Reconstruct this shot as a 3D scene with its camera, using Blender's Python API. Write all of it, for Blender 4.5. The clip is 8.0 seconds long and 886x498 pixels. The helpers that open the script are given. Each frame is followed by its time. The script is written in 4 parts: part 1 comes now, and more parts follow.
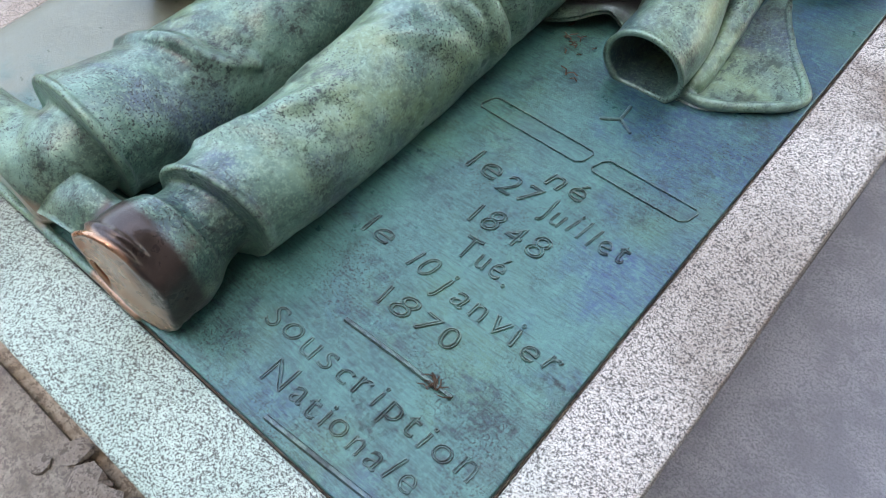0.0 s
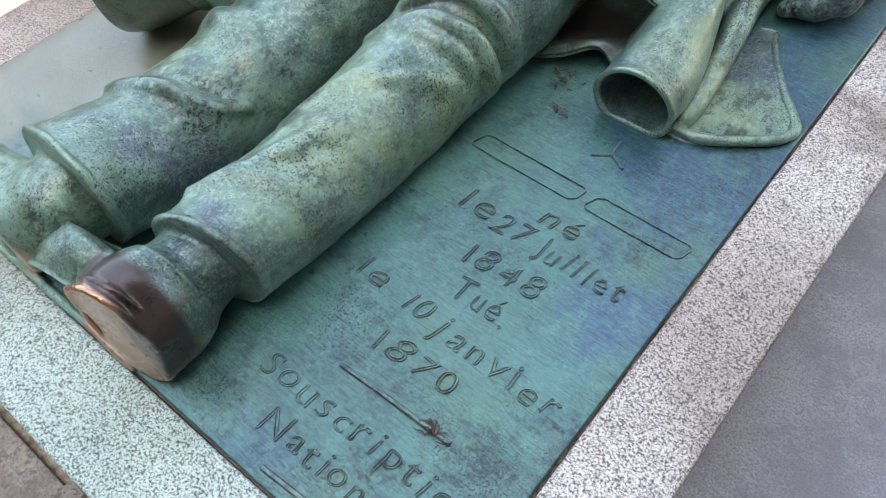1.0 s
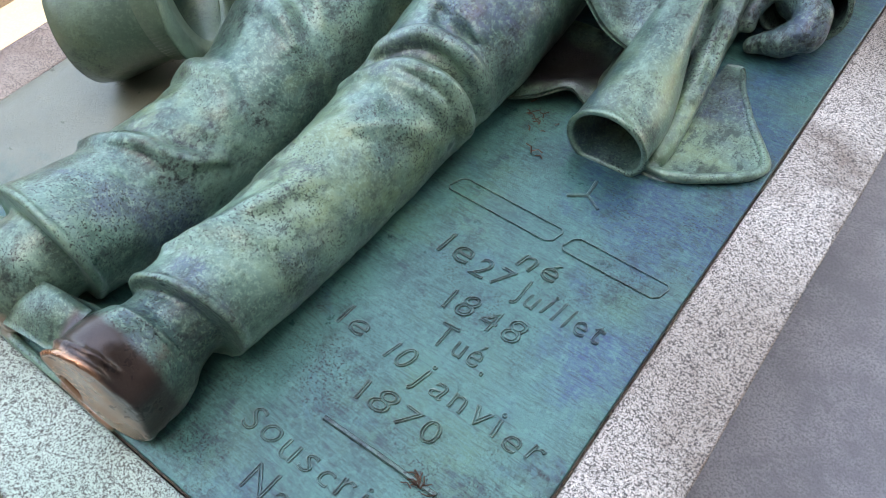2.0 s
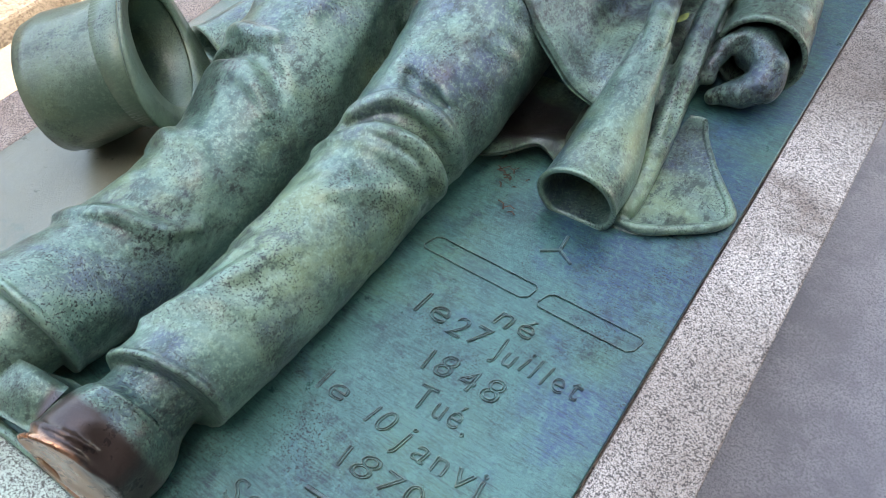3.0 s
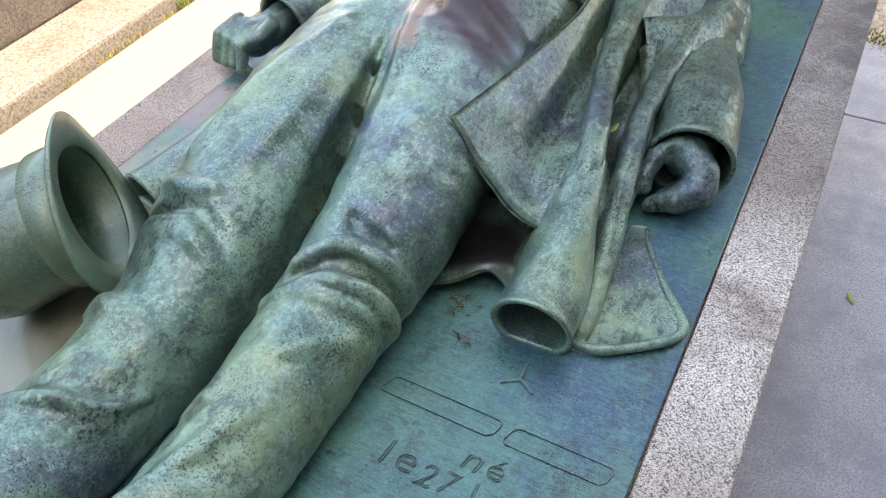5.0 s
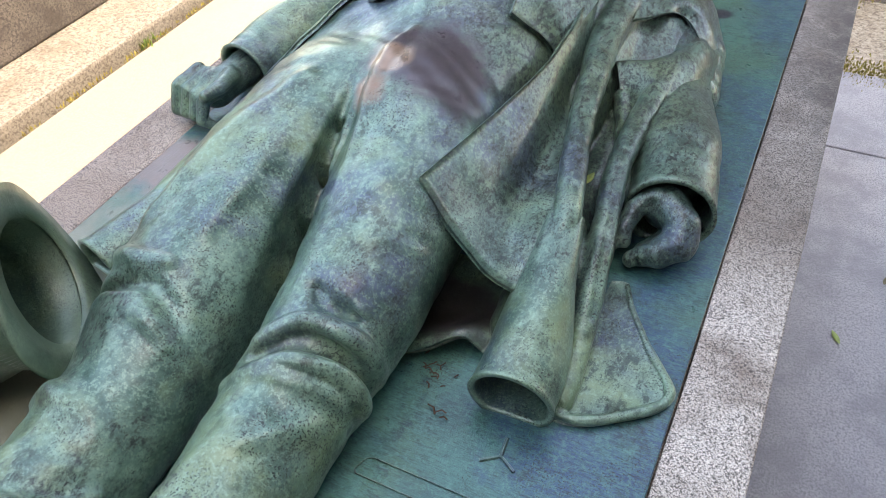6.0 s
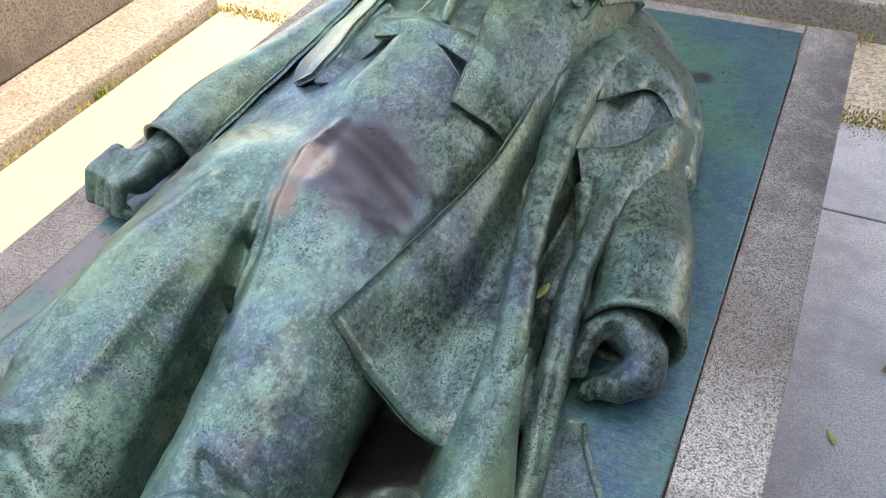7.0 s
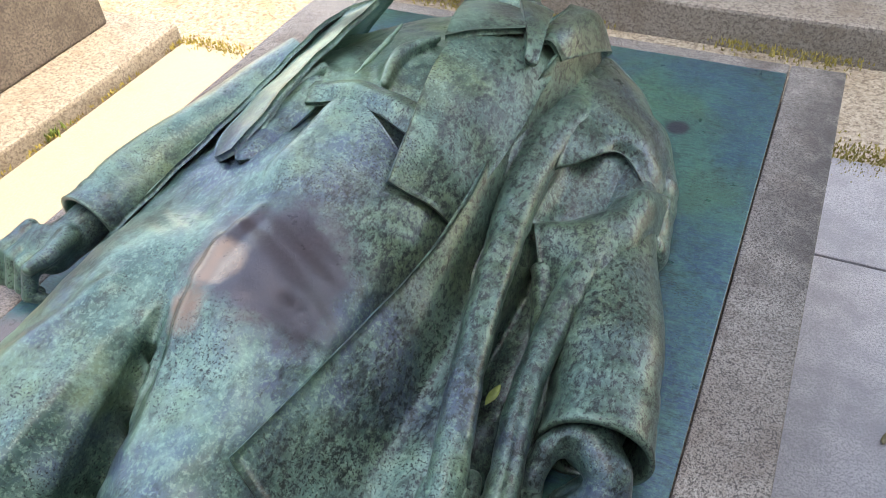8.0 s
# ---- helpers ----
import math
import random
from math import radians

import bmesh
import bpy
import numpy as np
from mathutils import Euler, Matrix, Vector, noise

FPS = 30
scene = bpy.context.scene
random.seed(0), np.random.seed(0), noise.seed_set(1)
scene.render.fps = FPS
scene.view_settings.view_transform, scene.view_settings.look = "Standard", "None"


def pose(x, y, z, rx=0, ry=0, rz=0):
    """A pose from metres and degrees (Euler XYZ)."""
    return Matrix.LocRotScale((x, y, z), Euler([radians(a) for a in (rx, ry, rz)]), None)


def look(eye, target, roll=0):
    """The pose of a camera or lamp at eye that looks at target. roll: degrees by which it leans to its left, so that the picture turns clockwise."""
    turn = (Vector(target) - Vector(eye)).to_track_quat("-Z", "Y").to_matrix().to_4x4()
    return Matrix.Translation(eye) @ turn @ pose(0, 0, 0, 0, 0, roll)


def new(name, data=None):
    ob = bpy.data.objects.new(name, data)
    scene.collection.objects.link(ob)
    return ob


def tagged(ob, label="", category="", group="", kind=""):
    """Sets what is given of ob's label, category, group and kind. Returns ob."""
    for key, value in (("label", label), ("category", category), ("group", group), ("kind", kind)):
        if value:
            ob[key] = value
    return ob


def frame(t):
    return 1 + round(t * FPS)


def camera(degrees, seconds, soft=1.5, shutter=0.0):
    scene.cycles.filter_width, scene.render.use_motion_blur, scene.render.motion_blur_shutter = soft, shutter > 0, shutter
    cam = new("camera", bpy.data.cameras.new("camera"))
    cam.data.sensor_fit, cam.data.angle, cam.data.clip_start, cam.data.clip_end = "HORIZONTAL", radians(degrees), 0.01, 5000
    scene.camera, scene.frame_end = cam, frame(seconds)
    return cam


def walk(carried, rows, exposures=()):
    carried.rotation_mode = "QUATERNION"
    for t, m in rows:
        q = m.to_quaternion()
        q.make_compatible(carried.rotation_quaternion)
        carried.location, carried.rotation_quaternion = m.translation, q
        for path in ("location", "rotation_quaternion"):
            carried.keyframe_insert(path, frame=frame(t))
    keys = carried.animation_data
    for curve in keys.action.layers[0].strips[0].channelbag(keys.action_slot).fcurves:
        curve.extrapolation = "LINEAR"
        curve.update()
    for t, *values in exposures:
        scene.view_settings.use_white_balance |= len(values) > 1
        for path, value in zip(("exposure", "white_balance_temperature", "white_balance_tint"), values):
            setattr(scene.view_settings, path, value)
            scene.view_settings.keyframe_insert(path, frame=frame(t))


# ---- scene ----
cam = camera(59.4, 8.0, 0.8)
PATH = [
    (0, (0.128, -0.074, 1.176), (-0.661, 0.731, -0.476), -4.3),
    (0.5, (0.118, -0.067, 1.182), (-0.677, 0.753, -0.46), -4.5),
    (1, (0.111, -0.057, 1.19), (-0.685, 0.789, -0.438), -4.5),
    (1.5, (0.105, -0.045, 1.199), (-0.686, 0.828, -0.417), -4.4),
    (2.8, (0.089, -0.029, 1.232), (-0.676, 0.961, -0.328), -3.3),
    (3, (0.088, -0.023, 1.239), (-0.68, 0.983, -0.311), -3.4),
    (3.5, (0.078, -0.01, 1.252), (-0.681, 1.044, -0.268), -3.3),
    (4, (0.069, -0.004, 1.269), (-0.679, 1.101, -0.221), -3.3),
    (4.5, (0.057, 0.016, 1.282), (-0.677, 1.165, -0.181), -3.6),
    (5.8, (0.018, 0.09, 1.294), (-0.662, 1.332, -0.118), -3.7),
    (6, (0.013, 0.114, 1.294), (-0.665, 1.363, -0.114), -3.7),
    (6.5, (0.003, 0.222, 1.294), (-0.679, 1.481, -0.102), -3.9),
    (7, (0.005, 0.349, 1.292), (-0.687, 1.611, -0.097), -4.2),
    (7.5, (0.007, 0.457, 1.287), (-0.69, 1.721, -0.096), -4.6),
    (8, (0.001, 0.531, 1.282), (-0.69, 1.805, -0.095), -5.0),
]
walk(cam, [(t, look(eye, target, roll)) for t, eye, target, roll in PATH],
     [(0, 3.32, 9000, 12), (4.5, 3.25, 9000, 13), (6.5, 3.02, 9100, 13), (8, 2.93, 9100, 11)])

# ---- light: a clear day; an added, unseen block keeps the sun off the tomb ----
SUN_FROM = Vector((0.80, -0.40, 2.00)).normalized()   # towards the sun
world = bpy.data.worlds.new("sky")
scene.world = world
world.use_nodes = True
wn = world.node_tree
sky = wn.nodes.new("ShaderNodeTexSky")
sky.sky_type, sky.sun_disc = "NISHITA", False
sky.sun_elevation = math.asin(SUN_FROM.z)
sky.sun_rotation = math.atan2(SUN_FROM.x, SUN_FROM.y)
wn.links.new(sky.outputs[0], wn.nodes["Background"].inputs[0])
wn.nodes["Background"].inputs[1].default_value = 0.15
sun_data = bpy.data.lights.new("sun", "SUN")
sun_data.energy, sun_data.angle, sun_data.color = 0.95, radians(0.5), (1.0, 0.95, 0.86)
sun = new("sun", sun_data)
sun.matrix_world = look(SUN_FROM * 20, (0, 0, 0))


# ---- materials ----
def nodes_of(name, rough=0.6, metal=0.0):
    m = bpy.data.materials.new(name)
    m.use_nodes = True
    t = m.node_tree
    b = t.nodes["Principled BSDF"]
    b.inputs["Roughness"].default_value, b.inputs["Metallic"].default_value = rough, metal
    return m, t, b


def place(t, scale=(1, 1, 1), turn=0.0):
    c = t.nodes.new("ShaderNodeTexCoord")
    mp = t.nodes.new("ShaderNodeMapping")
    mp.inputs["Rotation"].default_value = (0, 0, radians(turn))
    mp.inputs["Scale"].default_value = scale
    t.links.new(c.outputs["Object"], mp.inputs[0])
    return mp.outputs[0]


def grain(t, at, scale, detail=6, rough=0.6, distort=0.0):
    n = t.nodes.new("ShaderNodeTexNoise")
    n.inputs["Scale"].default_value, n.inputs["Detail"].default_value = scale, detail
    n.inputs["Roughness"].default_value, n.inputs["Distortion"].default_value = rough, distort
    t.links.new(at, n.inputs["Vector"])
    return n.outputs["Fac"]


def ramp(t, fac, lo, hi, a=0.0, b=1.0):
    n = t.nodes.new("ShaderNodeMapRange")
    n.inputs[1].default_value, n.inputs[2].default_value = lo, hi
    n.inputs[3].default_value, n.inputs[4].default_value = a, b
    t.links.new(fac, n.inputs[0])
    return n.outputs[0]


def mixed(t, fac, a, b):
    n = t.nodes.new("ShaderNodeMix")
    n.data_type = "RGBA"
    for k, v in ((6, a), (7, b)):
        if isinstance(v, tuple):
            n.inputs[k].default_value = (*v, 1)
        else:
            t.links.new(v, n.inputs[k])
    if isinstance(fac, float):
        n.inputs[0].default_value = fac
    else:
        t.links.new(fac, n.inputs[0])
    return n.outputs[2]


def calc(t, op, a, b):
    n = t.nodes.new("ShaderNodeMath")
    n.operation = op
    n.use_clamp = True
    for k, v in enumerate((a, b)):
        if isinstance(v, (int, float)):
            n.inputs[k].default_value = v
        else:
            t.links.new(v, n.inputs[k])
    return n.outputs[0]


def bumped(t, b, height, strength=0.3, distance=0.002):
    n = t.nodes.new("ShaderNodeBump")
    n.inputs["Strength"].default_value, n.inputs["Distance"].default_value = strength, distance
    t.links.new(height, n.inputs["Height"])
    t.links.new(n.outputs[0], b.inputs["Normal"])


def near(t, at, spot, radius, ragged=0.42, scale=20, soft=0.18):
    """A ragged patch round a spot, for wear, tints and painted shade: 1 inside, 0 outside."""
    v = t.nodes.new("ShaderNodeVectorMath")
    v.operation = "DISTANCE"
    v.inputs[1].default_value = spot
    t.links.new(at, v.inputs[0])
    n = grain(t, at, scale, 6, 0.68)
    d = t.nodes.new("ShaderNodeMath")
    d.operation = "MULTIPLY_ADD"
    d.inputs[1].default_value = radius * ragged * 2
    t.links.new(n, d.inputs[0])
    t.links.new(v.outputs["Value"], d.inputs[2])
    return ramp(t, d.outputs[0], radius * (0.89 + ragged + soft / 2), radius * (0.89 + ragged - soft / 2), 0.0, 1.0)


def along(t, at, axis_name):
    sp = t.nodes.new("ShaderNodeSeparateXYZ")
    t.links.new(at, sp.inputs[0])
    return sp.outputs[axis_name]


def times(col, k):
    return tuple(c * f for c, f in zip(col, k if isinstance(k, tuple) else (k, k, k)))


def bronze(name, green, pale, blue, dark, blue_lo, dark_lo, pale_lo=0.5, worn=(), streak=(1, 1, 1), rough=0.36, scratches=False, ridges=0.5, soot=0.0, sheen=0.25, boot=False, bluer=()):
    """Weathered bronze: flaking pale verdigris on green, blue bloom, dark pits and soot, bare metal where it is worn,
    and patches of painted light and shade.
    """
    m, t, b = nodes_of(name, rough, sheen)
    b.inputs["Specular IOR Level"].default_value = 0.5
    b.inputs["Coat Weight"].default_value, b.inputs["Coat Roughness"].default_value = 0.65, 0.28
    at, run = place(t), place(t, streak)
    col = mixed(t, ramp(t, grain(t, at, 6, 10, 0.72, 0.4), pale_lo - 0.07, pale_lo + 0.10), green, pale)
    # broad blue bloom, denser where it is asked for
    bloom = grain(t, at, 3.6, 8, 0.68, 0.5)
    for axis_name, lo, hi, much in bluer:
        bloom = calc(t, "ADD", bloom, ramp(t, along(t, at, axis_name), lo, hi, 0.0, much))
    col = mixed(t, ramp(t, bloom, blue_lo, blue_lo + 0.11, 0.0, 0.85), col, blue)
    # olive and ochre tinge
    col = mixed(t, ramp(t, grain(t, at, 4.7, 7, 0.66, 0.3), 0.50, 0.62, 0.0, 0.6), col, times(pale, (1.35, 1.0, 0.6)))
    # fine flakes, light then dark
    col = mixed(t, ramp(t, grain(t, run, 26, 10, 0.78, 0.3), 0.54, 0.62, 0.0, 0.5), col, times(pale, (1.6, 1.45, 1.4)))
    col = mixed(t, ramp(t, grain(t, at, 170, 7, 0.8), 0.52, 0.57, 0.0, 0.5), col, times(pale, (1.7, 1.5, 1.4)))
    col = mixed(t, calc(t, "MULTIPLY", ramp(t, grain(t, run, 48, 9, 0.8), 0.50, 0.58, 0.0, 0.85), ramp(t, grain(t, at, 9, 5, 0.6, 0.5), 0.42, 0.60)), col, tuple(0.35 * p + 0.65 * q for p, q in zip(green, dark)))
    if ridges:
        g = t.nodes.new("ShaderNodeNewGeometry")
        col = mixed(t, calc(t, "MULTIPLY", ramp(t, g.outputs["Pointiness"], 0.508, 0.58), ridges), col, times(pale, (1.9, 1.65, 1.5)))
    dirt = grain(t, run, 7, 8, 0.74)
    if soot:
        side = calc(t, "MULTIPLY", ramp(t, along(t, at, "Y"), 0.7, 1.1), ramp(t, along(t, at, "X"), -0.44, -0.30))
        dirt = calc(t, "ADD", dirt, calc(t, "MULTIPLY", side, soot))
    zone = ramp(t, dirt, dark_lo, dark_lo + 0.10)
    pits = ramp(t, grain(t, at, 380, 3, 0.6), 0.55, 0.60)
    blot = ramp(t, grain(t, run, 130, 8, 0.8), 0.50, 0.55)
    many = ramp(t, grain(t, at, 8, 7, 0.72), dark_lo - 0.08, dark_lo + 0.05, 0.10, 1.0)
    speck = calc(t, "MAXIMUM", calc(t, "MULTIPLY", pits, many), calc(t, "MULTIPLY", blot, zone))
    col = mixed(t, calc(t, "MULTIPLY", zone, 0.25), col, dark)
    if scratches:
        for turn, fac in ((28, 0.55), (-50, 0.45), (5, 0.5)):
            lines = ramp(t, grain(t, place(t, (50, 380, 60), turn), 1.0, 6, 0.8, 0.8), 0.52, 0.58, 0.0, fac)
            col = mixed(t, lines, col, times(pale, (1.15, 1.15, 1.15)) if turn < 20 else dark)
    col = mixed(t, calc(t, "MULTIPLY", speck, 0.93), col, (0.008, 0.016, 0.014))
    metal = None
    # worn lists bare metal, and also patches with light and shade painted in
    wear_and_shading = [(near(t, at, spot, radius, rag, 12, 0.35), tint, shine) for spot, radius, tint, shine, rag in worn]
    if boot:
        # the toe of the nearer boot, rubbed brown, its sole bare copper
        edge = t.nodes.new("ShaderNodeMath")
        edge.operation = "MULTIPLY_ADD"
        t.links.new(grain(t, at, 22, 6, 0.65), edge.inputs[0])
        edge.inputs[1].default_value = 0.02
        t.links.new(along(t, at, "Y"), edge.inputs[2])
        side = ramp(t, along(t, at, "X"), -0.498, -0.490)
        high = ramp(t, along(t, at, "Z"), Z + 0.002, Z + 0.012)
        side = calc(t, "MULTIPLY", calc(t, "MULTIPLY", side, high), ramp(t, along(t, at, "Y"), -0.03, -0.02))
        wear_and_shading.append((calc(t, "MULTIPLY", side, ramp(t, edge.outputs[0], 0.076, 0.066)), (0.050, 0.030, 0.024), 0.7))
        wear_and_shading.append((calc(t, "MULTIPLY", side, ramp(t, edge.outputs[0], 0.028, 0.022)), (0.46, 0.235, 0.135), 1.0))
    for w, tint, shine in wear_and_shading:
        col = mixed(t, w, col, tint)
        w2 = calc(t, "MULTIPLY", w, shine)
        metal = w2 if metal is None else calc(t, "MAXIMUM", metal, w2)
    t.links.new(col, b.inputs["Base Color"])
    r = ramp(t, grain(t, at, 30, 6, 0.7), 0.3, 0.7, rough - 0.1, rough + 0.2)
    if metal is not None:
        t.links.new(calc(t, "MAXIMUM", calc(t, "MULTIPLY", metal, 0.9), sheen), b.inputs["Metallic"])
        r2 = t.nodes.new("ShaderNodeMath")
        r2.operation = "MULTIPLY_ADD"
        t.links.new(metal, r2.inputs[0])
        r2.inputs[1].default_value = -0.10
        t.links.new(r, r2.inputs[2])
        r = r2.outputs[0]
    t.links.new(r, b.inputs["Roughness"])
    hgt = calc(t, "ADD", calc(t, "MULTIPLY", grain(t, at, 40, 8, 0.72), 0.65), calc(t, "MULTIPLY", grain(t, at, 260, 4, 0.7), 0.3))
    hgt = calc(t, "SUBTRACT", hgt, calc(t, "MULTIPLY", speck, 0.3))
    if metal is not None:
        hgt = calc(t, "SUBTRACT", hgt, calc(t, "MULTIPLY", hgt, calc(t, "MULTIPLY", metal, 0.9)))
    if scratches:
        hgt = calc(t, "ADD", hgt, calc(t, "MULTIPLY", grain(t, place(t, (150, 30, 60), 20), 1.0, 4, 0.7, 1.5), 0.4))
    bumped(t, b, hgt, 0.7, 0.0035)
    return m


def stone(name, light, mid, dark, stain, scale=230, stain_lo=0.52, rough=0.75, relief=0.35, tint=None, flecks=0.55, head_dark=False):
    """Speckled granite or aggregate: broad stains, with light and dark grains over them."""
    m, t, b = nodes_of(name, rough)
    at = place(t)
    col = mixed(t, ramp(t, grain(t, at, scale, 3, 0.6), 0.42, 0.58), mid, light)
    col = mixed(t, ramp(t, grain(t, at, 5.5, 9, 0.72), stain_lo, stain_lo + 0.16, 0.0, 0.8), col, stain)
    if tint is not None:
        for spot, radius, c, much in tint:
            col = mixed(t, calc(t, "MULTIPLY", near(t, at, spot, radius, 0.35, 9, 0.9), much), col, c)
    if head_dark:
        # darker towards the head end and the outer rim
        darker = calc(t, "MULTIPLY", ramp(t, along(t, at, "Y"), 0.85, 1.50), ramp(t, along(t, at, "X"), 0.005, 0.095, 0.75, 1.0))
        darker = calc(t, "MULTIPLY", darker, ramp(t, grain(t, at, 14, 8, 0.75), 0.30, 0.55, 0.7, 1.0))
        darker = calc(t, "MULTIPLY", darker, ramp(t, along(t, at, "X"), -1.0, -0.8))
        col = mixed(t, calc(t, "MULTIPLY", darker, 0.95), col, (0.060, 0.054, 0.052))
    col = mixed(t, ramp(t, grain(t, at, scale * 0.85, 4, 0.78), flecks - 0.015, flecks + 0.012, 0.0, 0.92), col, dark)
    col = mixed(t, ramp(t, grain(t, at, scale * 1.5, 3, 0.7), flecks + 0.02, flecks + 0.05, 0.0, 0.7), col, dark)
    t.links.new(col, b.inputs["Base Color"])
    bumped(t, b, calc(t, "ADD", calc(t, "MULTIPLY", grain(t, at, scale, 4), 0.6), calc(t, "MULTIPLY", grain(t, at, 20, 5), 0.4)), relief, 0.004)
    return m


def plain(name, col, rough=0.7, scale=40, vary=0.35):
    m, t, b = nodes_of(name, rough)
    at = place(t)
    lo = tuple(c * (1 - vary) for c in col)
    hi = tuple(min(1, c * (1 + vary)) for c in col)
    t.links.new(mixed(t, ramp(t, grain(t, at, scale, 4), 0.3, 0.7), lo, hi), b.inputs["Base Color"])
    return m


GREEN, PALE, BLUE, DARK = (0.038, 0.104, 0.082), (0.160, 0.290, 0.222), (0.062, 0.084, 0.158), (0.007, 0.015, 0.014)
Z = 0.456           # the plate's top
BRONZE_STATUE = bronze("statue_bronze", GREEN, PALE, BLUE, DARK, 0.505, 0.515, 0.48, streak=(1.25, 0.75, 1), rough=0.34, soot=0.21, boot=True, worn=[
    ((-0.455, 0.985, Z + 0.245), 0.108, (0.056, 0.044, 0.056), 0.3, 0.6),
    ((-0.505, 0.905, Z + 0.222), 0.036, (0.24, 0.14, 0.09), 0.8, 0.6),
    ((-0.508, 0.955, Z + 0.250), 0.036, (0.32, 0.21, 0.15), 0.9, 0.5),
    ((-0.600, 0.000, Z + 0.040), 0.030, (0.36, 0.24, 0.17), 0.5, 0.5),
    # brown lining under the coat flap, the recess's shade painted into it
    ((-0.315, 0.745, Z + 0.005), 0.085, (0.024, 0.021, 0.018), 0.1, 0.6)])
BRONZE_PLATE = bronze("plate_bronze", (0.018, 0.082, 0.076), (0.048, 0.175, 0.148), (0.018, 0.060, 0.150), (0.010, 0.024, 0.034),
                      # large tan patch on the far side: bronze tone with bounced sunlight painted in
                      0.535, 0.56, 0.47, worn=[((-0.155, 1.735, Z), 0.024, (0.018, 0.028, 0.045), 0.1, 0.6), ((-0.98, 0.42, Z), 0.40, (0.20, 0.21, 0.155), 0.1, 0.6), ((-0.92, 0.86, Z), 0.09, (0.20, 0.15, 0.13), 0.1, 0.6)],
                      rough=0.34, ridges=0.0, sheen=0.3, scratches=True, bluer=[("X", -0.13, 0.0, 0.07), ("Y", 0.42, 0.62, 0.06), ("Y", 0.9, 1.4, 0.05)])
BRONZE_LETTER = bronze("letter_bronze", (0.062, 0.125, 0.118), (0.095, 0.20, 0.18), (0.06, 0.095, 0.14), (0.045, 0.042, 0.045), 0.52, 0.5, ridges=0.0)
BRONZE_HAT = bronze("hat_bronze", (0.040, 0.088, 0.062), (0.085, 0.150, 0.108), (0.050, 0.070, 0.085), DARK, 0.56, 0.58)
GRANITE = stone("granite", (0.84, 0.77, 0.69), (0.60, 0.52, 0.45), (0.055, 0.045, 0.04), (0.24, 0.17, 0.13), 470, 0.5, head_dark=True, flecks=0.535,
                tint=(((-0.30, -0.09, Z), 0.34, (0.46, 0.66, 0.55), 0.7), ((-0.62, -0.09, Z), 0.25, (0.46, 0.64, 0.54), 0.5), ((0.07, 0.45, Z), 0.16, (0.27, 0.19, 0.14), 0.5), ((-1.03, 0.55, Z), 0.5, (0.22, 0.145, 0.11), 0.65), ((-1.03, 1.4, Z), 0.5, (0.20, 0.135, 0.105), 0.65), ((0.06, 1.15, Z), 0.15, (0.24, 0.18, 0.14), 0.5)))
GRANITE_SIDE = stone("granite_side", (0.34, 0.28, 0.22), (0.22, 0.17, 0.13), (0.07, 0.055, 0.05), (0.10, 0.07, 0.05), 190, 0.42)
PAVING = stone("paving_concrete", (0.47, 0.46, 0.465), (0.385, 0.38, 0.40), (0.25, 0.245, 0.26), (0.27, 0.265, 0.285), 260, 0.43, 0.85, 0.8, flecks=0.54)
SLAB_LIGHT = stone("pale_concrete", (0.44, 0.385, 0.30), (0.38, 0.33, 0.25), (0.30, 0.27, 0.24), (0.34, 0.28, 0.21), 240, 0.55, 0.85, 0.25)
GRAVEL = stone("sandy_gravel", (0.48, 0.41, 0.32), (0.35, 0.29, 0.22), (0.20, 0.16, 0.12), (0.30, 0.23, 0.14), 70, 0.5, 0.9, 0.8)
TOMB_STONE = stone("dark_limestone", (0.22, 0.19, 0.165), (0.16, 0.135, 0.12), (0.08, 0.07, 0.065), (0.09, 0.075, 0.065), 130, 0.45, 0.85, 0.6)
STEP_STONE = stone("light_limestone", (0.36, 0.325, 0.285), (0.28, 0.25, 0.215), (0.15, 0.13, 0.115), (0.20, 0.16, 0.12), 110, 0.5, 0.85, 0.5)
ROUGH_STONE = stone("rough_stone", (0.42, 0.38, 0.32), (0.33, 0.30, 0.26), (0.20, 0.18, 0.16), (0.15, 0.13, 0.11), 120, 0.48, 0.9, 0.9)
SOIL = plain("dry_soil", (0.14, 0.11, 0.085), 0.95, 90)
MOSS = plain("dry_moss", (0.30, 0.25, 0.07), 0.9, 60, 0.5)
GRASS = plain("green_grass", (0.13, 0.20, 0.05), 0.85, 80, 0.5)
LEAF = plain("fresh_leaf", (0.26, 0.34, 0.10), 0.5, 90, 0.3)
LEAF_DRY = plain("dry_leaf", (0.15, 0.13, 0.07), 0.7, 90, 0.5)
NEEDLE = plain("dry_needles", (0.09, 0.05, 0.03), 0.8, 120, 0.5)


# ---- mesh helpers ----
def part(name, bm, material, parent=None, label=""):
    me = bpy.data.meshes.new(name)
    bm.to_mesh(me)
    bm.free()
    me.materials.append(material)
    ob = new(name, me)
    if parent is not None:
        ob.parent = parent
    if label:
        ob["label"] = label
    return ob


def smooth(ob):
    ob.data.polygons.foreach_set("use_smooth", [True] * len(ob.data.polygons))
    return ob


